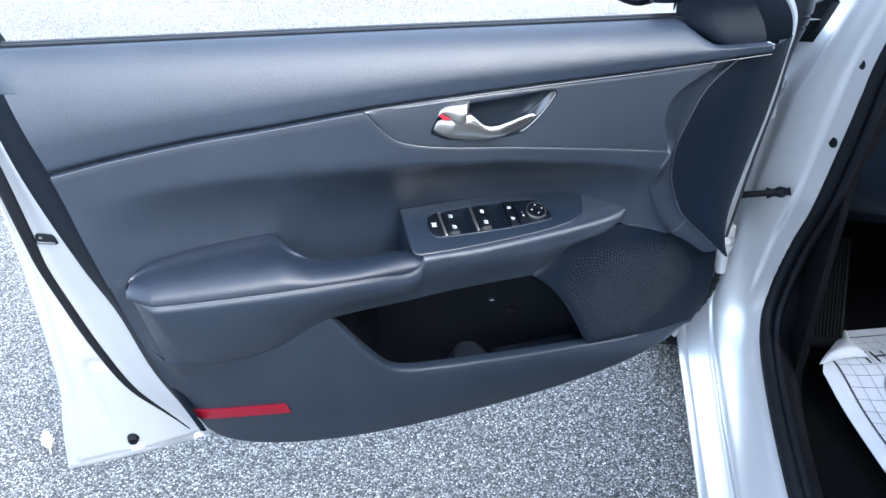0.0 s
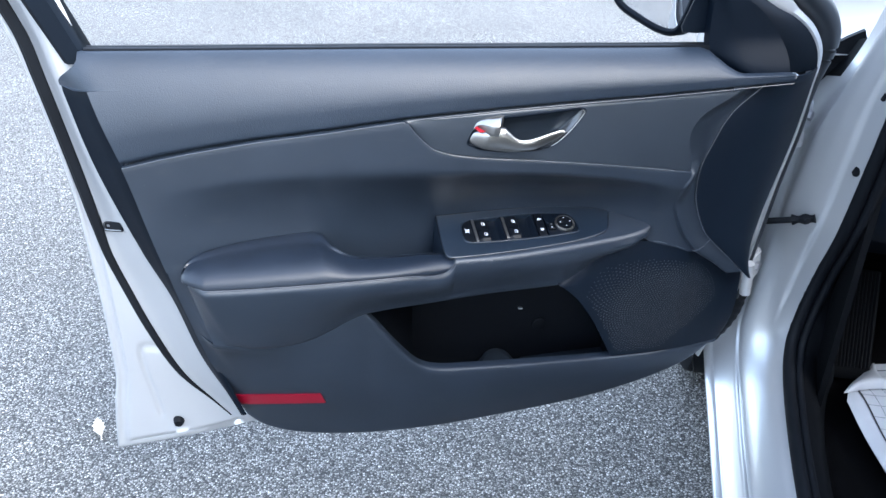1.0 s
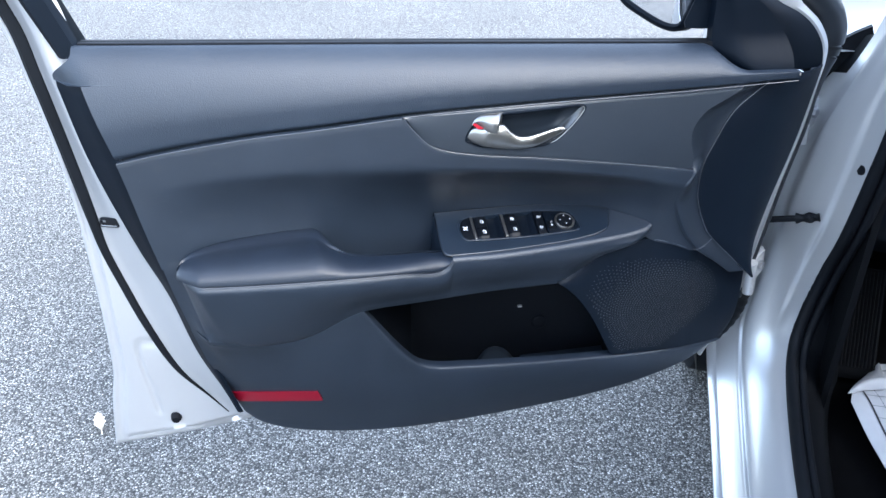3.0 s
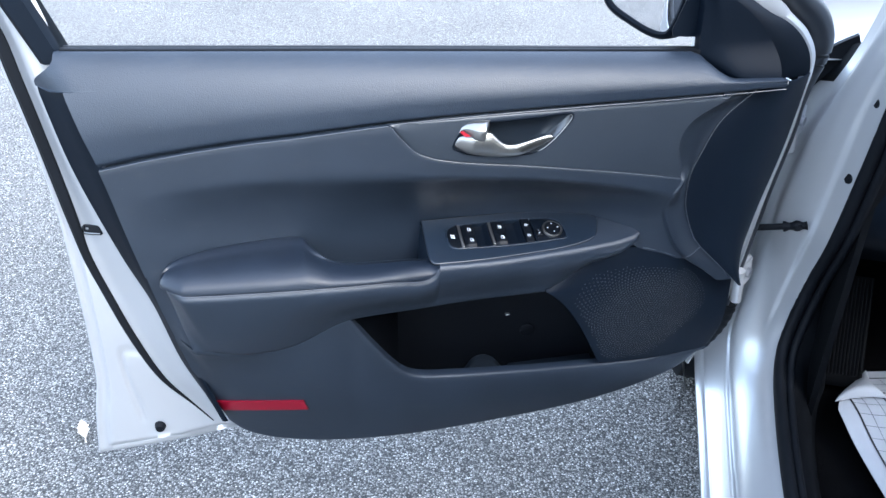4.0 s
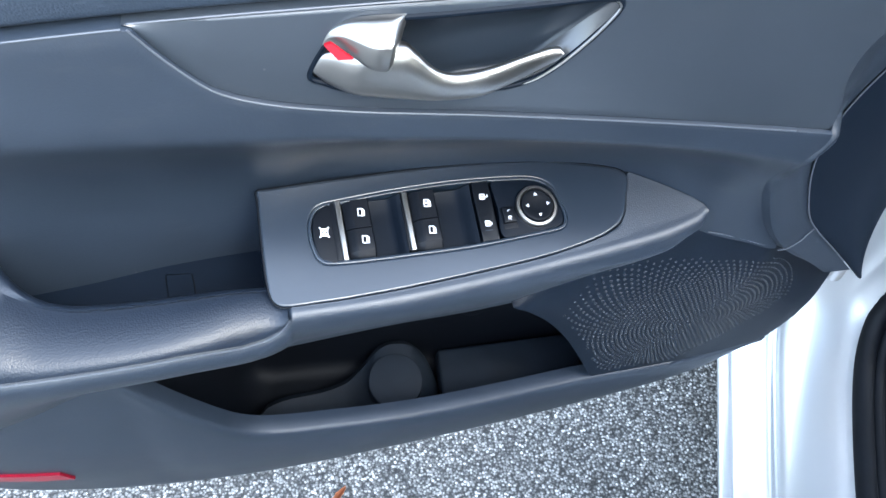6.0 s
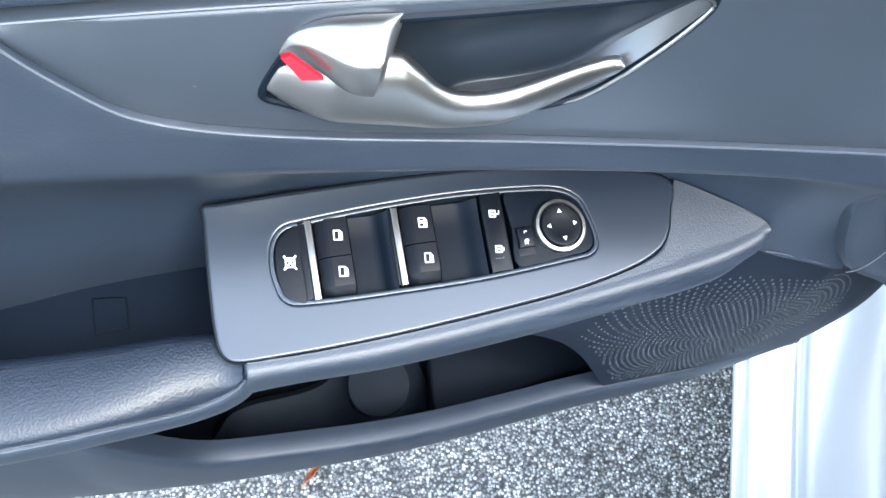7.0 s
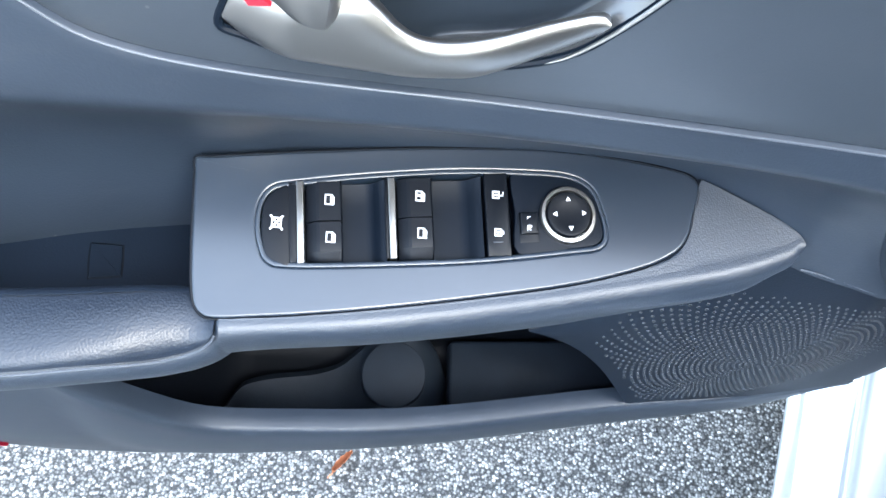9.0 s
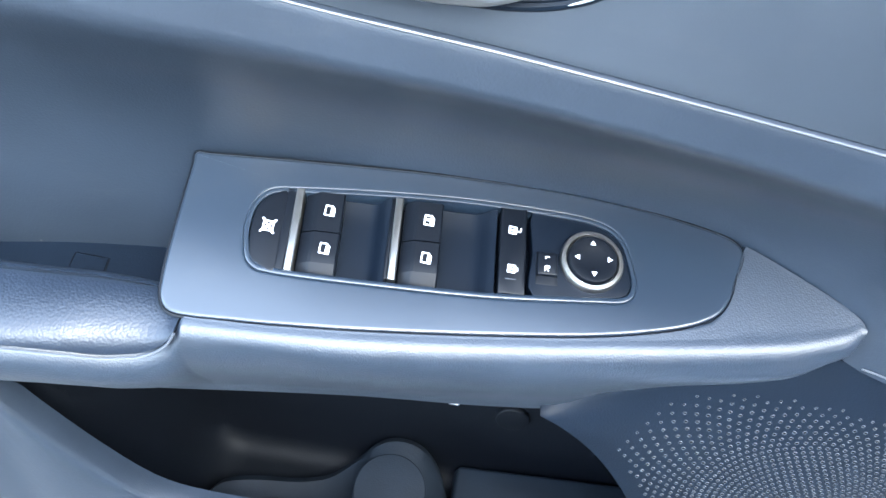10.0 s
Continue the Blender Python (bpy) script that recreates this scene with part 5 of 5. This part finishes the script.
part("drain_plug", tube([(0.007, 0.050, 0.3455), (0.007, 0.045, 0.345), (0.007, 0.040, 0.3445), (0.007, 0.036, 0.344)], lambda t: 0.0095 * (1 - 0.35 * t * t), 16), rubber_mat, door, "black rubber plug in the lower corner")

# outside mirror: a shell with the glass set into its open side
LOOP = [(0.690, 1.03), (0.690, 0.985), (0.703, 0.9625), (0.735, 0.9415), (0.7625, 0.9268), (0.783, 0.9210), (0.797, 0.9245), (0.806, 0.940), (0.815, 0.968), (0.824, 1.01), (0.824, 1.05), (0.81, 1.075), (0.77, 1.082), (0.73, 1.075), (0.70, 1.058)]
loop = [(p.x, p.y) for p in through_points([(a, b - 0.001, 0) for a, b in LOOP], 5, True)]


def mirror_at(a, b, h):
    """The glass looks rearwards and a little towards the cabin; h comes out of it."""
    y = 0.240 - 0.94 * (a - 0.69)
    k = (y + 1.0) / 1.14
    return Vector((0.29 + (a - 0.29) * k - 0.83 * h, y - 0.55 * h, 1.236 + (b - 1.236) * k))


bm = bmesh.new()
rings = []
for d, h in ((0.0085, 0.003), (0.0075, 0.006), (0.0045, 0.0075), (0.0005, 0.006), (-0.004, 0.0), (-0.006, -0.02), (0.0, -0.05), (0.015, -0.075), (0.035, -0.088)):
    rings.append([bm.verts.new(mirror_at(p[0], p[1], h)) for p in inset(loop, d)])
k = len(loop)
for a, b in zip(rings, rings[1:]):
    for j in range(k):
        bm.faces.new((a[j], a[(j + 1) % k], b[(j + 1) % k], b[j]))
bm.faces.new(rings[-1])
mirror = part("outside_mirror", bm, shaded_black_mat, door, "black outside mirror housing")
part("mirror_glass", slab(inset(loop, 0.0065), lambda a, b, h: mirror_at(a, b, h), -0.004, 0.0042, 0.0008), mirror_mat, mirror, "mirror glass reflecting the pale ground")
rows = []
for t in span(0, 1, 10):
    y = mixed(0.150, 0.020, t)
    k = (y + 1.02) / 1.16
    ring = ((0.797, 0.9300), (0.800, 0.9215), (0.820, 0.9195), (0.845, 0.9195), (0.860, 0.925), (0.860, 1.06), (0.835, 1.06), (0.822, 1.00))
    rows.append([(0.293 + (a - 0.293) * k, y, 1.238 + (b - 1.238) * k) for a, b in ring])
bm = sheet(rows, None, True)
caps(bm, range(8), range(len(rows) * 8 - 8, len(rows) * 8))
part("mirror_foot", bm, shaded_black_mat, mirror, "black foot of the outside mirror")
part("foot_joint", tube([(0.293 + (a - 0.293) * 0.99, 0.118, 1.238 + (b - 1.238) * 0.99) for a, b in ((0.797, 0.9290), (0.8025, 0.9375), (0.8085, 0.9440), (0.842, 0.9450))], 0.0008, 6), button_mat, mirror)

# ---- the car's body round the door opening ----
# u runs rearwards along the car, w inwards, z up
BASE = Vector((0.86, 0.02, 0))
REARWARD, INWARD = Vector((-0.36, -0.933, 0)), Vector((0.933, -0.36, 0))


def car(u, w, z):
    return BASE + REARWARD * u + INWARD * w + Vector((0, 0, z))


body = tagged(new("car"), "silver car beside the open door, with a dark cabin", "car")
body.location = (0, 0, 0)
# the line of the door opening's flange: down the hinge pillar and back along the sill
RIM = [(0.1, 0.2, 1.16), (0.055, 0.185, 1.0), (0.018, 0.172, 0.878), (-0.003, 0.17, 0.784), (-0.042, 0.168, 0.653), (-0.0934, 0.1649, 0.545), (-0.0979, 0.1531, 0.462), (-0.0776, 0.1445, 0.4), (0.0131, 0.1379, 0.37), (0.2358, 0.1305, 0.362), (0.65, 0.1305, 0.362), (1.02, 0.1305, 0.362)]
EDGE_C = [(-0.09, 0.14, 1.05), (-0.14, 0.122, 0.915), (-0.163, 0.084, 0.835), (-0.181, 0.045, 0.766), (-0.195, 0.022, 0.653), (-0.2495, 0.0234, 0.52), (-0.259, 0.0243, 0.37), (-0.1839, 0.0353, 0.285), (-0.0201, 0.0395, 0.264), (0.2025, 0.0394, 0.262), (0.65, 0.0394, 0.262), (1.02, 0.0394, 0.262)]
rim, outc = through_points(RIM, 7), through_points(EDGE_C, 7)
# height of the pressing over the straight line from the seal (0) to the outer edge (1), on the pillar and on the sill
PILLAR_H = curve((-0.05, 0.0), (0.0, 0.0), (0.095, -0.0005), (0.125, 0.0035), (0.16, 0.0055), (0.28, 0.0075), (0.39, 0.0060), (0.43, 0.0025), (0.47, -0.006), (0.56, -0.024), (0.75, -0.036), (1.0, -0.036), (1.04, -0.040))
SILL_H = curve((-0.05, -0.002), (0.0, 0.0), (0.07, 0.0042), (0.16, 0.0075), (0.30, 0.0100), (0.42, 0.0085), (0.48, 0.0040), (0.515, -0.0030), (0.545, -0.0055), (0.575, -0.0035), (0.62, -0.0050), (0.75, -0.0065), (0.86, -0.0062), (0.89, -0.0068), (0.905, -0.0042), (0.94, -0.0018), (0.98, -0.0010), (1.01, -0.0040), (1.04, -0.0120))
FOLD = curve((0.30, 0.52), (0.75, 0.52), (0.83, 0.68), (0.878, 0.78), (1.0, 0.87), (1.16, 0.87))
rows, flank, hidden = [], [], []
for i, (a, c) in enumerate(zip(rim, outc)):
    sill = ease((0.50 - a.z) / 0.08)
    lo, hi = max(i - 2, 0), min(i + 2, len(rim) - 1)
    n = (rim[hi] - rim[lo] + outc[hi] - outc[lo]).cross(c - a).normalized()
    n = n if n.x + n.z > 0 else -n

    def at(t):
        return car(*(a.lerp(c, t) + n * mixed(PILLAR_H(t), SILL_H(t), sill)))
    inner, outer = [at(t) for t in span(-0.05, FOLD(a.z), 44)], [at(t) for t in span(FOLD(a.z), 1.04, 44)]
    rows.append(inner)
    if outer[0].z < 0.925:
        (flank if outer[0].z < 0.60 else hidden).append(outer)
hidden.append(flank[0])
top_gap = [r for r in hidden if r[0].z > 0.855]
hidden = [r for r in hidden if r[0].z <= 0.875]
# black sheet: the gap's shade and its dark plastics as one colour
part("cowl_gap", sheet(top_gap, None), rubber_mat, body, "black sheet for the shaded gap behind the upper hinge")
part("door_aperture", sheet(rows, None), paint_mat, body, "silver painted hinge pillar and sill")
part("sill_step", sheet(flank, None), paint_mat, body, "stepped silver outer sill")
part("hinge_gap", sheet(hidden, None), paint_mat, body, "shaded silver pillar face behind the hinges")
# outside of the sill
rows = []
for u in span(-0.06, 1.02, 20):
    rows.append([car(u, w, z) for w, z in ((0.0440, 0.2530), (0.0520, 0.2490), (0.080, 0.238), (0.12, 0.215), (0.25, 0.18))])
part("sill_outer", sheet(rows, None), paint_mat, body, "silver sill under the door opening")
seal_line = [car(*(p + Vector((0.004, 0.014, 0.004)))) for p in rim]
part("opening_seal", tube(seal_line, 0.0105, 12), rubber_mat, body, "black rubber seal round the door opening")
seal2 = [car(*(p + Vector((0.010, 0.030, 0.000)))) for p in rim]
part("opening_seal_lip", tube(seal2, 0.007, 10), rubber_mat, body)
# scuff trim inside the seal
rows = []
for p in rim:
    sill = ease((0.50 - p.z) / 0.06)
    rows.append([car(*(p + Vector((0.012 - 0.02 * t * (1 - sill), 0.032 + mixed(0.024, 0.06, sill) * t, -0.002 - (0.10 * t * t) * sill)))) for t in span(0, 1, 8)])
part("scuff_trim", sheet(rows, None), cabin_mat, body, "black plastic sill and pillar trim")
# front wing and cowl beyond the hinges
rows = []
for u in span(-1.0, -0.15, 16):
    rows.append([car(u, w, z) for w, z in ((0.03, 0.22), (0.0, 0.35), (-0.012, 0.55), (-0.008, 0.72), (0.01, 0.82), (0.05, 0.868), (0.12, 0.886), (0.3, 0.905), (0.75, 0.92))])
part("front_wing", sheet(rows, None), paint_mat, body, "silver front wing")
# the rest of the bonnet with the far wing, and the nose
rows = []
for u in span(-1.0, -0.15, 16):
    rows.append([car(u, w, z) for w, z in ((0.752, 0.92), (1.2, 0.918), (1.45, 0.905), (1.60, 0.886), (1.67, 0.868), (1.70, 0.82), (1.715, 0.72), (1.718, 0.55), (1.705, 0.35), (1.675, 0.22))])
part("bonnet", sheet(rows, None), paint_mat, body, "silver bonnet and far front wing")
rows = []
for w, z in ((0.0, 0.70), (0.01, 0.82), (0.05, 0.868), (0.3, 0.905), (0.85, 0.92), (1.4, 0.905), (1.66, 0.868), (1.71, 0.82), (1.715, 0.70)):
    bow = 0.34 * math.sin(math.pi * min(max(w / 1.715, 0), 1)) ** 0.6
    rows.append([car(-1.0, w, z), car(-1.0 - 0.55 * bow, w, z - 0.05), car(-1.0 - 0.95 * bow, w, z - 0.17), car(-1.0 - bow, w, 0.45), car(-1.0 - 0.9 * bow, w, 0.25), car(-0.95, w, 0.20)])
part("nose", sheet(rows, None), paint_mat, body, "silver nose of the car")
gap_line = [car(-0.20, 0.06, 0.80), car(-0.185, 0.10, 0.865), car(-0.17, 0.135, 0.905), car(-0.15, 0.163, 0.930)]
part("cowl_seal", sheet([[p + Vector((0, 0, dz)) + INWARD * (0.02 * (1 if i else 0)) for i, dz in enumerate((0.0, -0.055))] for p in through_points(gap_line, 5)], REARWARD * 0.012), rubber_mat, body, "black rubber cowl seal")
# cabin: floor, kick panel, lower dash and closing walls
rows = [[car(u, w, 0.255 + (0.05 * ease((-0.25 - u) / 0.3))) for w in span(0.17, 1.5, 8)] for u in span(-0.65, 1.1, 14)]
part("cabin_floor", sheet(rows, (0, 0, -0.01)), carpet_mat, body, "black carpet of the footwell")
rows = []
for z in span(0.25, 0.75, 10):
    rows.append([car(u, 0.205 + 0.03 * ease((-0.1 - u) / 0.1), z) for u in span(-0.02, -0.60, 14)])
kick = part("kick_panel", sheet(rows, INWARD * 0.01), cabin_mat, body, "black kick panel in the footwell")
rows = []
for t in span(0, 1, 12):
    z = mixed(0.515, 1.0, t)
    rows.append([car(mixed(-0.10, -0.02, ease(t * 2)) - 0.20 * (1 - ease(t * 3)) - 0.05 * (w > 0.4), w, z - 0.03 * math.sin(w * 4)) for w in span(0.215, 1.3, 20)])
part("lower_dash", sheet(rows, REARWARD * -0.02), shaded_black_mat, body, "black lower dashboard")
rows = [[car(-0.62, w, z) for w in span(0.0, 1.5, 6)] for z in span(0.2, 1.0, 5)]
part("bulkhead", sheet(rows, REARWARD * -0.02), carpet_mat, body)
rows = [[car(u, 1.5, z) for u in span(-0.65, 1.1, 6)] for z in span(0.2, 1.4, 5)]
part("far_side", sheet(rows, INWARD * 0.03), panel_mat, body)
# rear part of the car
rows = []
for u in span(1.02, 3.0, 20):
    end = ease((u - 2.5) / 0.5)
    rows.append([car(u - 0.1 * end, w + 0.12 * end, z) for w, z in ((0.10, 0.17), (0.03, 0.21), (0.006, 0.28), (0.0, 0.36), (-0.015, 0.6), (0.0, 0.82), (0.03, 0.93))])
part("rear_side", sheet(rows, None), paint_mat, body, "silver rear body side")
rows = []
for u in span(1.02, 2.75, 14):
    rows.append([car(u, mixed(0.03, 0.25, t), mixed(0.93, 1.38 - 0.35 * ease((u - 2.0) / 0.8), t)) for t in span(0, 1, 6)])
part("rear_window", sheet(rows, INWARD * 0.01), button_mat, body, "dark rear side window")
# tail: boot lid, rear window and rear panel
rows = [[car(u, w, 0.935 + 0.035 * math.sin(math.pi * w / 1.7)) for w in span(0.03, 1.67, 14)] for u in span(2.45, 2.90, 6)]
part("boot_lid", sheet(rows, (0, 0, -0.01)), paint_mat, body, "silver boot lid")
rows = [[car(mixed(1.98, 2.47, t), mixed(w, 0.87, 0.12 * (1 - t)), mixed(1.375, 0.955, t)) for w in span(0.12, 1.62, 12)] for t in span(0, 1, 6)]
screen = part("rear_screen", sheet(rows, (0, 0, -0.004)), glass_mat, body, "clear glass rear window")
screen.visible_shadow = False
rows = [[car(2.90 + 0.06 * math.sin(math.pi * t), w, mixed(0.94, 0.24, t)) for w in span(0.10, 1.62, 10)] for t in span(0, 1, 8)]
part("rear_panel", sheet(rows, None), paint_mat, body, "silver rear panel")
rows = []
for u in span(-0.15, 2.92, 24):
    rows.append([car(u, w, z) for w, z in ((1.62, 0.17), (1.69, 0.28), (1.705, 0.40), (1.72, 0.62), (1.705, 0.82), (1.67, 0.93))])
part("far_body_side", sheet(rows, None), paint_mat, body, "silver far side of the body")
rows = [[car(u, mixed(1.67, 1.46, t), mixed(0.93, 1.36 - 0.35 * ease((u - 2.0) / 0.6), t)) for t in span(0, 1, 6)] for u in span(0.5, 2.6, 16)]
part("far_window", sheet(rows, None), button_mat, body, "dark far side windows")
# slanting pillars beside the windscreen
for ends in (((0.10, 0.205, 1.165), (0.30, 0.26, 1.285), (0.52, 0.31, 1.372)), ((-0.15, 1.655, 0.935), (0.20, 1.57, 1.20), (0.52, 1.45, 1.372))):
    part("windscreen_pillar", tube([car(*p) for p in through_points(ends, 6)], 0.032, 12), paint_mat, body, "silver pillar beside the windscreen")
rows = [[car(u, w, 0.20 if u < 2.9 else 0.3) for w in span(0.24, 1.6, 6)] for u in span(-0.9, 3.0, 10)]
part("underbody", sheet(rows, (0, 0, 0.02)), carpet_mat, body)
for u in (-0.62, 2.08):
    for w in (0.02, 1.55):
        bm = bmesh.new()
        prof = [(0.20, 0.0), (0.29, 0.0), (0.315, 0.02), (0.318, 0.10), (0.315, 0.18), (0.29, 0.20), (0.20, 0.20)]
        rings = [[bm.verts.new(car(u + r * math.cos(a), w + d, 0.318 + r * math.sin(a))) for a in span(0, 2 * math.pi, 41)[:-1]] for r, d in prof]
        for a, b in zip(rings, rings[1:] + rings[:1]):
            for j in range(40):
                bm.faces.new((a[j], a[(j + 1) % 40], b[(j + 1) % 40], b[j]))
        tyre = part("tyre", bm, rubber_mat, body, "black rubber tyre")
        bm = bmesh.new()
        rings = [[bm.verts.new(car(u + r * math.cos(a), w + d, 0.318 + r * math.sin(a))) for a in span(0, 2 * math.pi, 41)[:-1]] for r, d in ((0.203, 0.01), (0.19, 0.03), (0.08, 0.015), (0.03, 0.012))]
        for a, b in zip(rings, rings[1:]):
            for j in range(40):
                bm.faces.new((a[j], a[(j + 1) % 40], b[(j + 1) % 40], b[j]))
        bm.faces.new(rings[-1])
        part("rim", bm, steel_mat, tyre, "grey alloy rim")
rows = [[car(u, w, 1.36 + 0.04 * math.sin(math.pi * (w - 0.25) / 1.2)) for w in span(0.30, 1.45, 10)] for u in span(0.5, 2.0, 8)]
part("roof", sheet(rows, (0, 0, 0.03)), paint_mat, body, "silver roof")
# foot rest beside the kick panel
rows = [[car(-0.19 - 0.10 * t, w, mixed(0.285, 0.455, t)) for w in span(0.238, 0.335, 16)] for t in span(0, 1, 12)]
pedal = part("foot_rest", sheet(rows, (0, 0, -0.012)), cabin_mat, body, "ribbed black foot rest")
for w in span(0.244, 0.330, 15):
    part("rib", tube([car(-0.188 - 0.10 * t, w, mixed(0.288, 0.458, t)) for t in span(0.06, 0.97, 5)], 0.0017, 6), cabin_mat, pedal)

# plugs on the pillar
for x, y, z in ((1.0226, -0.0237, 0.76), (1.0168, -0.0488, 0.8787)):
    c = Vector((x, y, z))
    part("pillar_plug", tube([c + Vector((0.002, 0, 0)), c - Vector((0.002, 0, 0)), c - Vector((0.0035, 0, 0))], lambda t: 0.0115 * (1 - 0.45 * t * t), 18), rubber_mat, body, "black rubber plug in the pillar")

# hinges and the check strap between body and door
strap = tagged(new("check_strap"), "black door check strap bolted to the silver pillar", "door check")
A, B2 = Vector((0.962, 0.064, 0.6355)), Vector((1.008, 0.030, 0.6535))
part("arm", tube([A.lerp(B2, t) for t in span(-0.6, 0.75, 10)], 0.0042, 8, 1.3), rubber_mat, strap)
part("bracket", tube([A.lerp(B2, t) + Vector((-0.002, 0, 0)) for t in span(0.58, 1.15, 12)], lambda t: 0.0066 + 0.0014 * math.cos(t * 11), 10, 1.1), rubber_mat, strap)
part("bolt_head", tube([A.lerp(B2, 1.0) + Vector((-0.006, -0.004, 0)), A.lerp(B2, 1.0) + Vector((-0.011, -0.010, 0.001))], 0.0045, 6), rubber_mat, strap)
for z in (0.49, 0.81):
    hinge = tagged(new("door_hinge"), "silver painted steel door hinge", "hinge", "hinges of the door")
    part("leaf_plate", box((-0.03, -0.006, -0.026), (0.03, 0.006, 0.026), 0.004), paint_mat, hinge)
    part("knuckle", tube([(-0.026, -0.008, -0.03), (-0.026, -0.008, 0.03)], 0.009, 12), paint_mat, hinge)
    part("bolt", tube([(0.008, -0.006, 0.004), (0.008, -0.013, 0.004)], 0.008, 6), steel_mat, hinge)
    hinge.matrix_world = pose(0.934, 0.046, 0.560, 0, -10, 40) if z < 0.6 else pose(0.986, 0.082, 0.80, 0, -10, 40)
boot = tagged(new("cable_boot"), "black ribbed rubber cable boot between door and pillar", "cable boot")
part("bellows", tube([(0.930 - 0.034 * t * t, 0.064 + 0.004 * t, 0.500 - 0.080 * t) for t in span(0, 1, 25)], lambda t: 0.018 + 0.0008 * math.cos(t * 40), 14), rubber_mat, boot)

# ---- paper mat in the footwell ----
mat_ob = tagged(new("paper_floor_mat"), "white paper floor mat with a printed grid and curled corner", "floor mat")
MAT_O, MAT_E, MAT_F = Vector((-0.12, 0.26)), Vector((0.97, 0.245)), Vector((-0.245, 0.97))


def mat_at(p, q, lift=0.0):
    """p: rearwards along the mat from its corner, q: across it, in metres."""
    g = MAT_O + MAT_E * p + MAT_F * q
    bend = 0.020 * math.exp(-((p - 0.02) / 0.07) ** 2) + 0.012 * math.exp(-(q / 0.05) ** 2) + 0.003 * math.sin(17 * p + 9 * q)
    return car(g.x, g.y, 0.275 + bend + lift)


def mat_front(q):
    """The front edge, with its near corner folded back."""
    return 0.03 - 1.05 * q + 0.016 * max(0, 1 - q / 0.03) ** 2 if q < 0.125 else -0.101


rows = [[mat_at(mixed(mat_front(q), 0.50, t), q) for q in span(0, 0.45, 50)] for t in span(0, 1, 60)]
part("paper", sheet(rows, (0, 0, -0.0006)), paper_mat, mat_ob)


def mat_line(p0, q0, p1, q1, width, mat):
    d = Vector((p1 - p0, q1 - q0)).normalized()
    s = Vector((-d.y, d.x)) * (width / 2)
    rows = [[mat_at(mixed(p0, p1, t) + s.x * k, mixed(q0, q1, t) + s.y * k, 0.0012) for k in (-1, 1)] for t in span(0, 1, 30)]
    return part("grid_line", sheet(rows, None), mat, mat_ob)


mat_line(0.0, 0.035, 0.48, 0.035, 0.004, ink_mat)
mat_line(-0.075, 0.11, -0.075, 0.43, 0.0035, ink_mat)
for q in span(0.060, 0.410, 15):
    mat_line(max(-0.07, mat_front(q) + 0.005), q, 0.47, q, 0.0011, greyink_mat)
for p in span(-0.050, 0.450, 21):
    mat_line(p, max(0.037, (0.035 - p) / 1.05), p, 0.42, 0.0011, greyink_mat)
# printed word and the dark printed shape below it
font = bpy.data.curves.new("word", "FONT")
font.body, font.size = "THANK", 0.055
probe = new("word", font)
bpy.context.view_layer.update()
me = bpy.data.meshes.new_from_object(probe.evaluated_get(bpy.context.evaluated_depsgraph_get()))
bpy.data.objects.remove(probe)
word = new("printed_word", me)
for v in me.vertices:
    v.co = mat_at(0.022 - v.co.y, 0.090 + 0.75 * v.co.x, 0.0018)
me.materials.append(ink_mat)
word.parent = mat_ob
bm = bmesh.new()
loop = [(0.12 + 0.075 * math.copysign(abs(math.cos(t)) ** 0.6, math.cos(t)), 0.150 + 0.055 * math.copysign(abs(math.sin(t)) ** 0.7, math.sin(t))) for t in span(0, 2 * math.pi, 41)[:-1]]
bm.faces.new([bm.verts.new(mat_at(p, q, 0.0018)) for p, q in loop])
part("printed_shape", bm, greyink_mat, mat_ob, "dark grey printed shape")
# folded-over corner
A, B, C = Vector((0.03, 0.0)), Vector((-0.101, 0.125)), Vector((0.012, 0.108))
rows = []
for t in span(0, 1, 14):
    row = []
    for s in span(0, 1, 20):
        base = A.lerp(B, s)
        tip = C.lerp(base, abs(2 * s - 1.0) * 0.9)
        p = base.lerp(tip, t)
        row.append(mat_at(p.x, p.y, 0.003 + 0.016 * math.sin(math.pi * min(t * 0.9 + 0.1, 1)) * (1 - abs(2 * s - 1) ** 3)))
    rows.append(row)
part("curled_corner", sheet(rows, (0, 0, 0.0006)), paper_mat, mat_ob, "curled white paper corner")

# ---- fallen leaves on the asphalt ----
def fallen_leaf(x, y, turn, size, mat, label, curl, breadth=0.19):
    ob = tagged(new("fallen_leaf"), label, "leaf")
    rows = []
    for t in span(0, 1, 14):
        half = size * breadth * math.sin(math.pi * t ** 0.8) ** 0.8 * (1 + 0.22 * math.sin(t * 26)) + 0.0006
        rows.append([((t - 0.5) * size, half * s, 0.004 + curl * (s * s) * size + 0.10 * size * (t - 0.5) ** 2 + 0.0015 * math.sin(9 * t + 3 * s)) for s in span(-1, 1, 9)])
    part("blade", sheet(rows, (0, 0, -0.0008)), mat, ob)
    part("stalk", tube([((-0.5 - 0.22 * t) * size, 0.01 * size * math.sin(3 * t), 0.004 + 0.02 * size) for t in span(0, 1, 6)], 0.0012, 6), mat, ob)
    ob.matrix_world = pose(x, y, 0, 0, 0, turn)
    return ob


fallen_leaf(-0.264, 0.445, 110, 0.055, leaf_pale, "pale dried leaf scrap lying on the asphalt", 0.2)
fallen_leaf(0.465, 0.084, 48, 0.036, leaf_brown, "slender reddish-brown dried leaf lying on the asphalt", 0.35, 0.10)
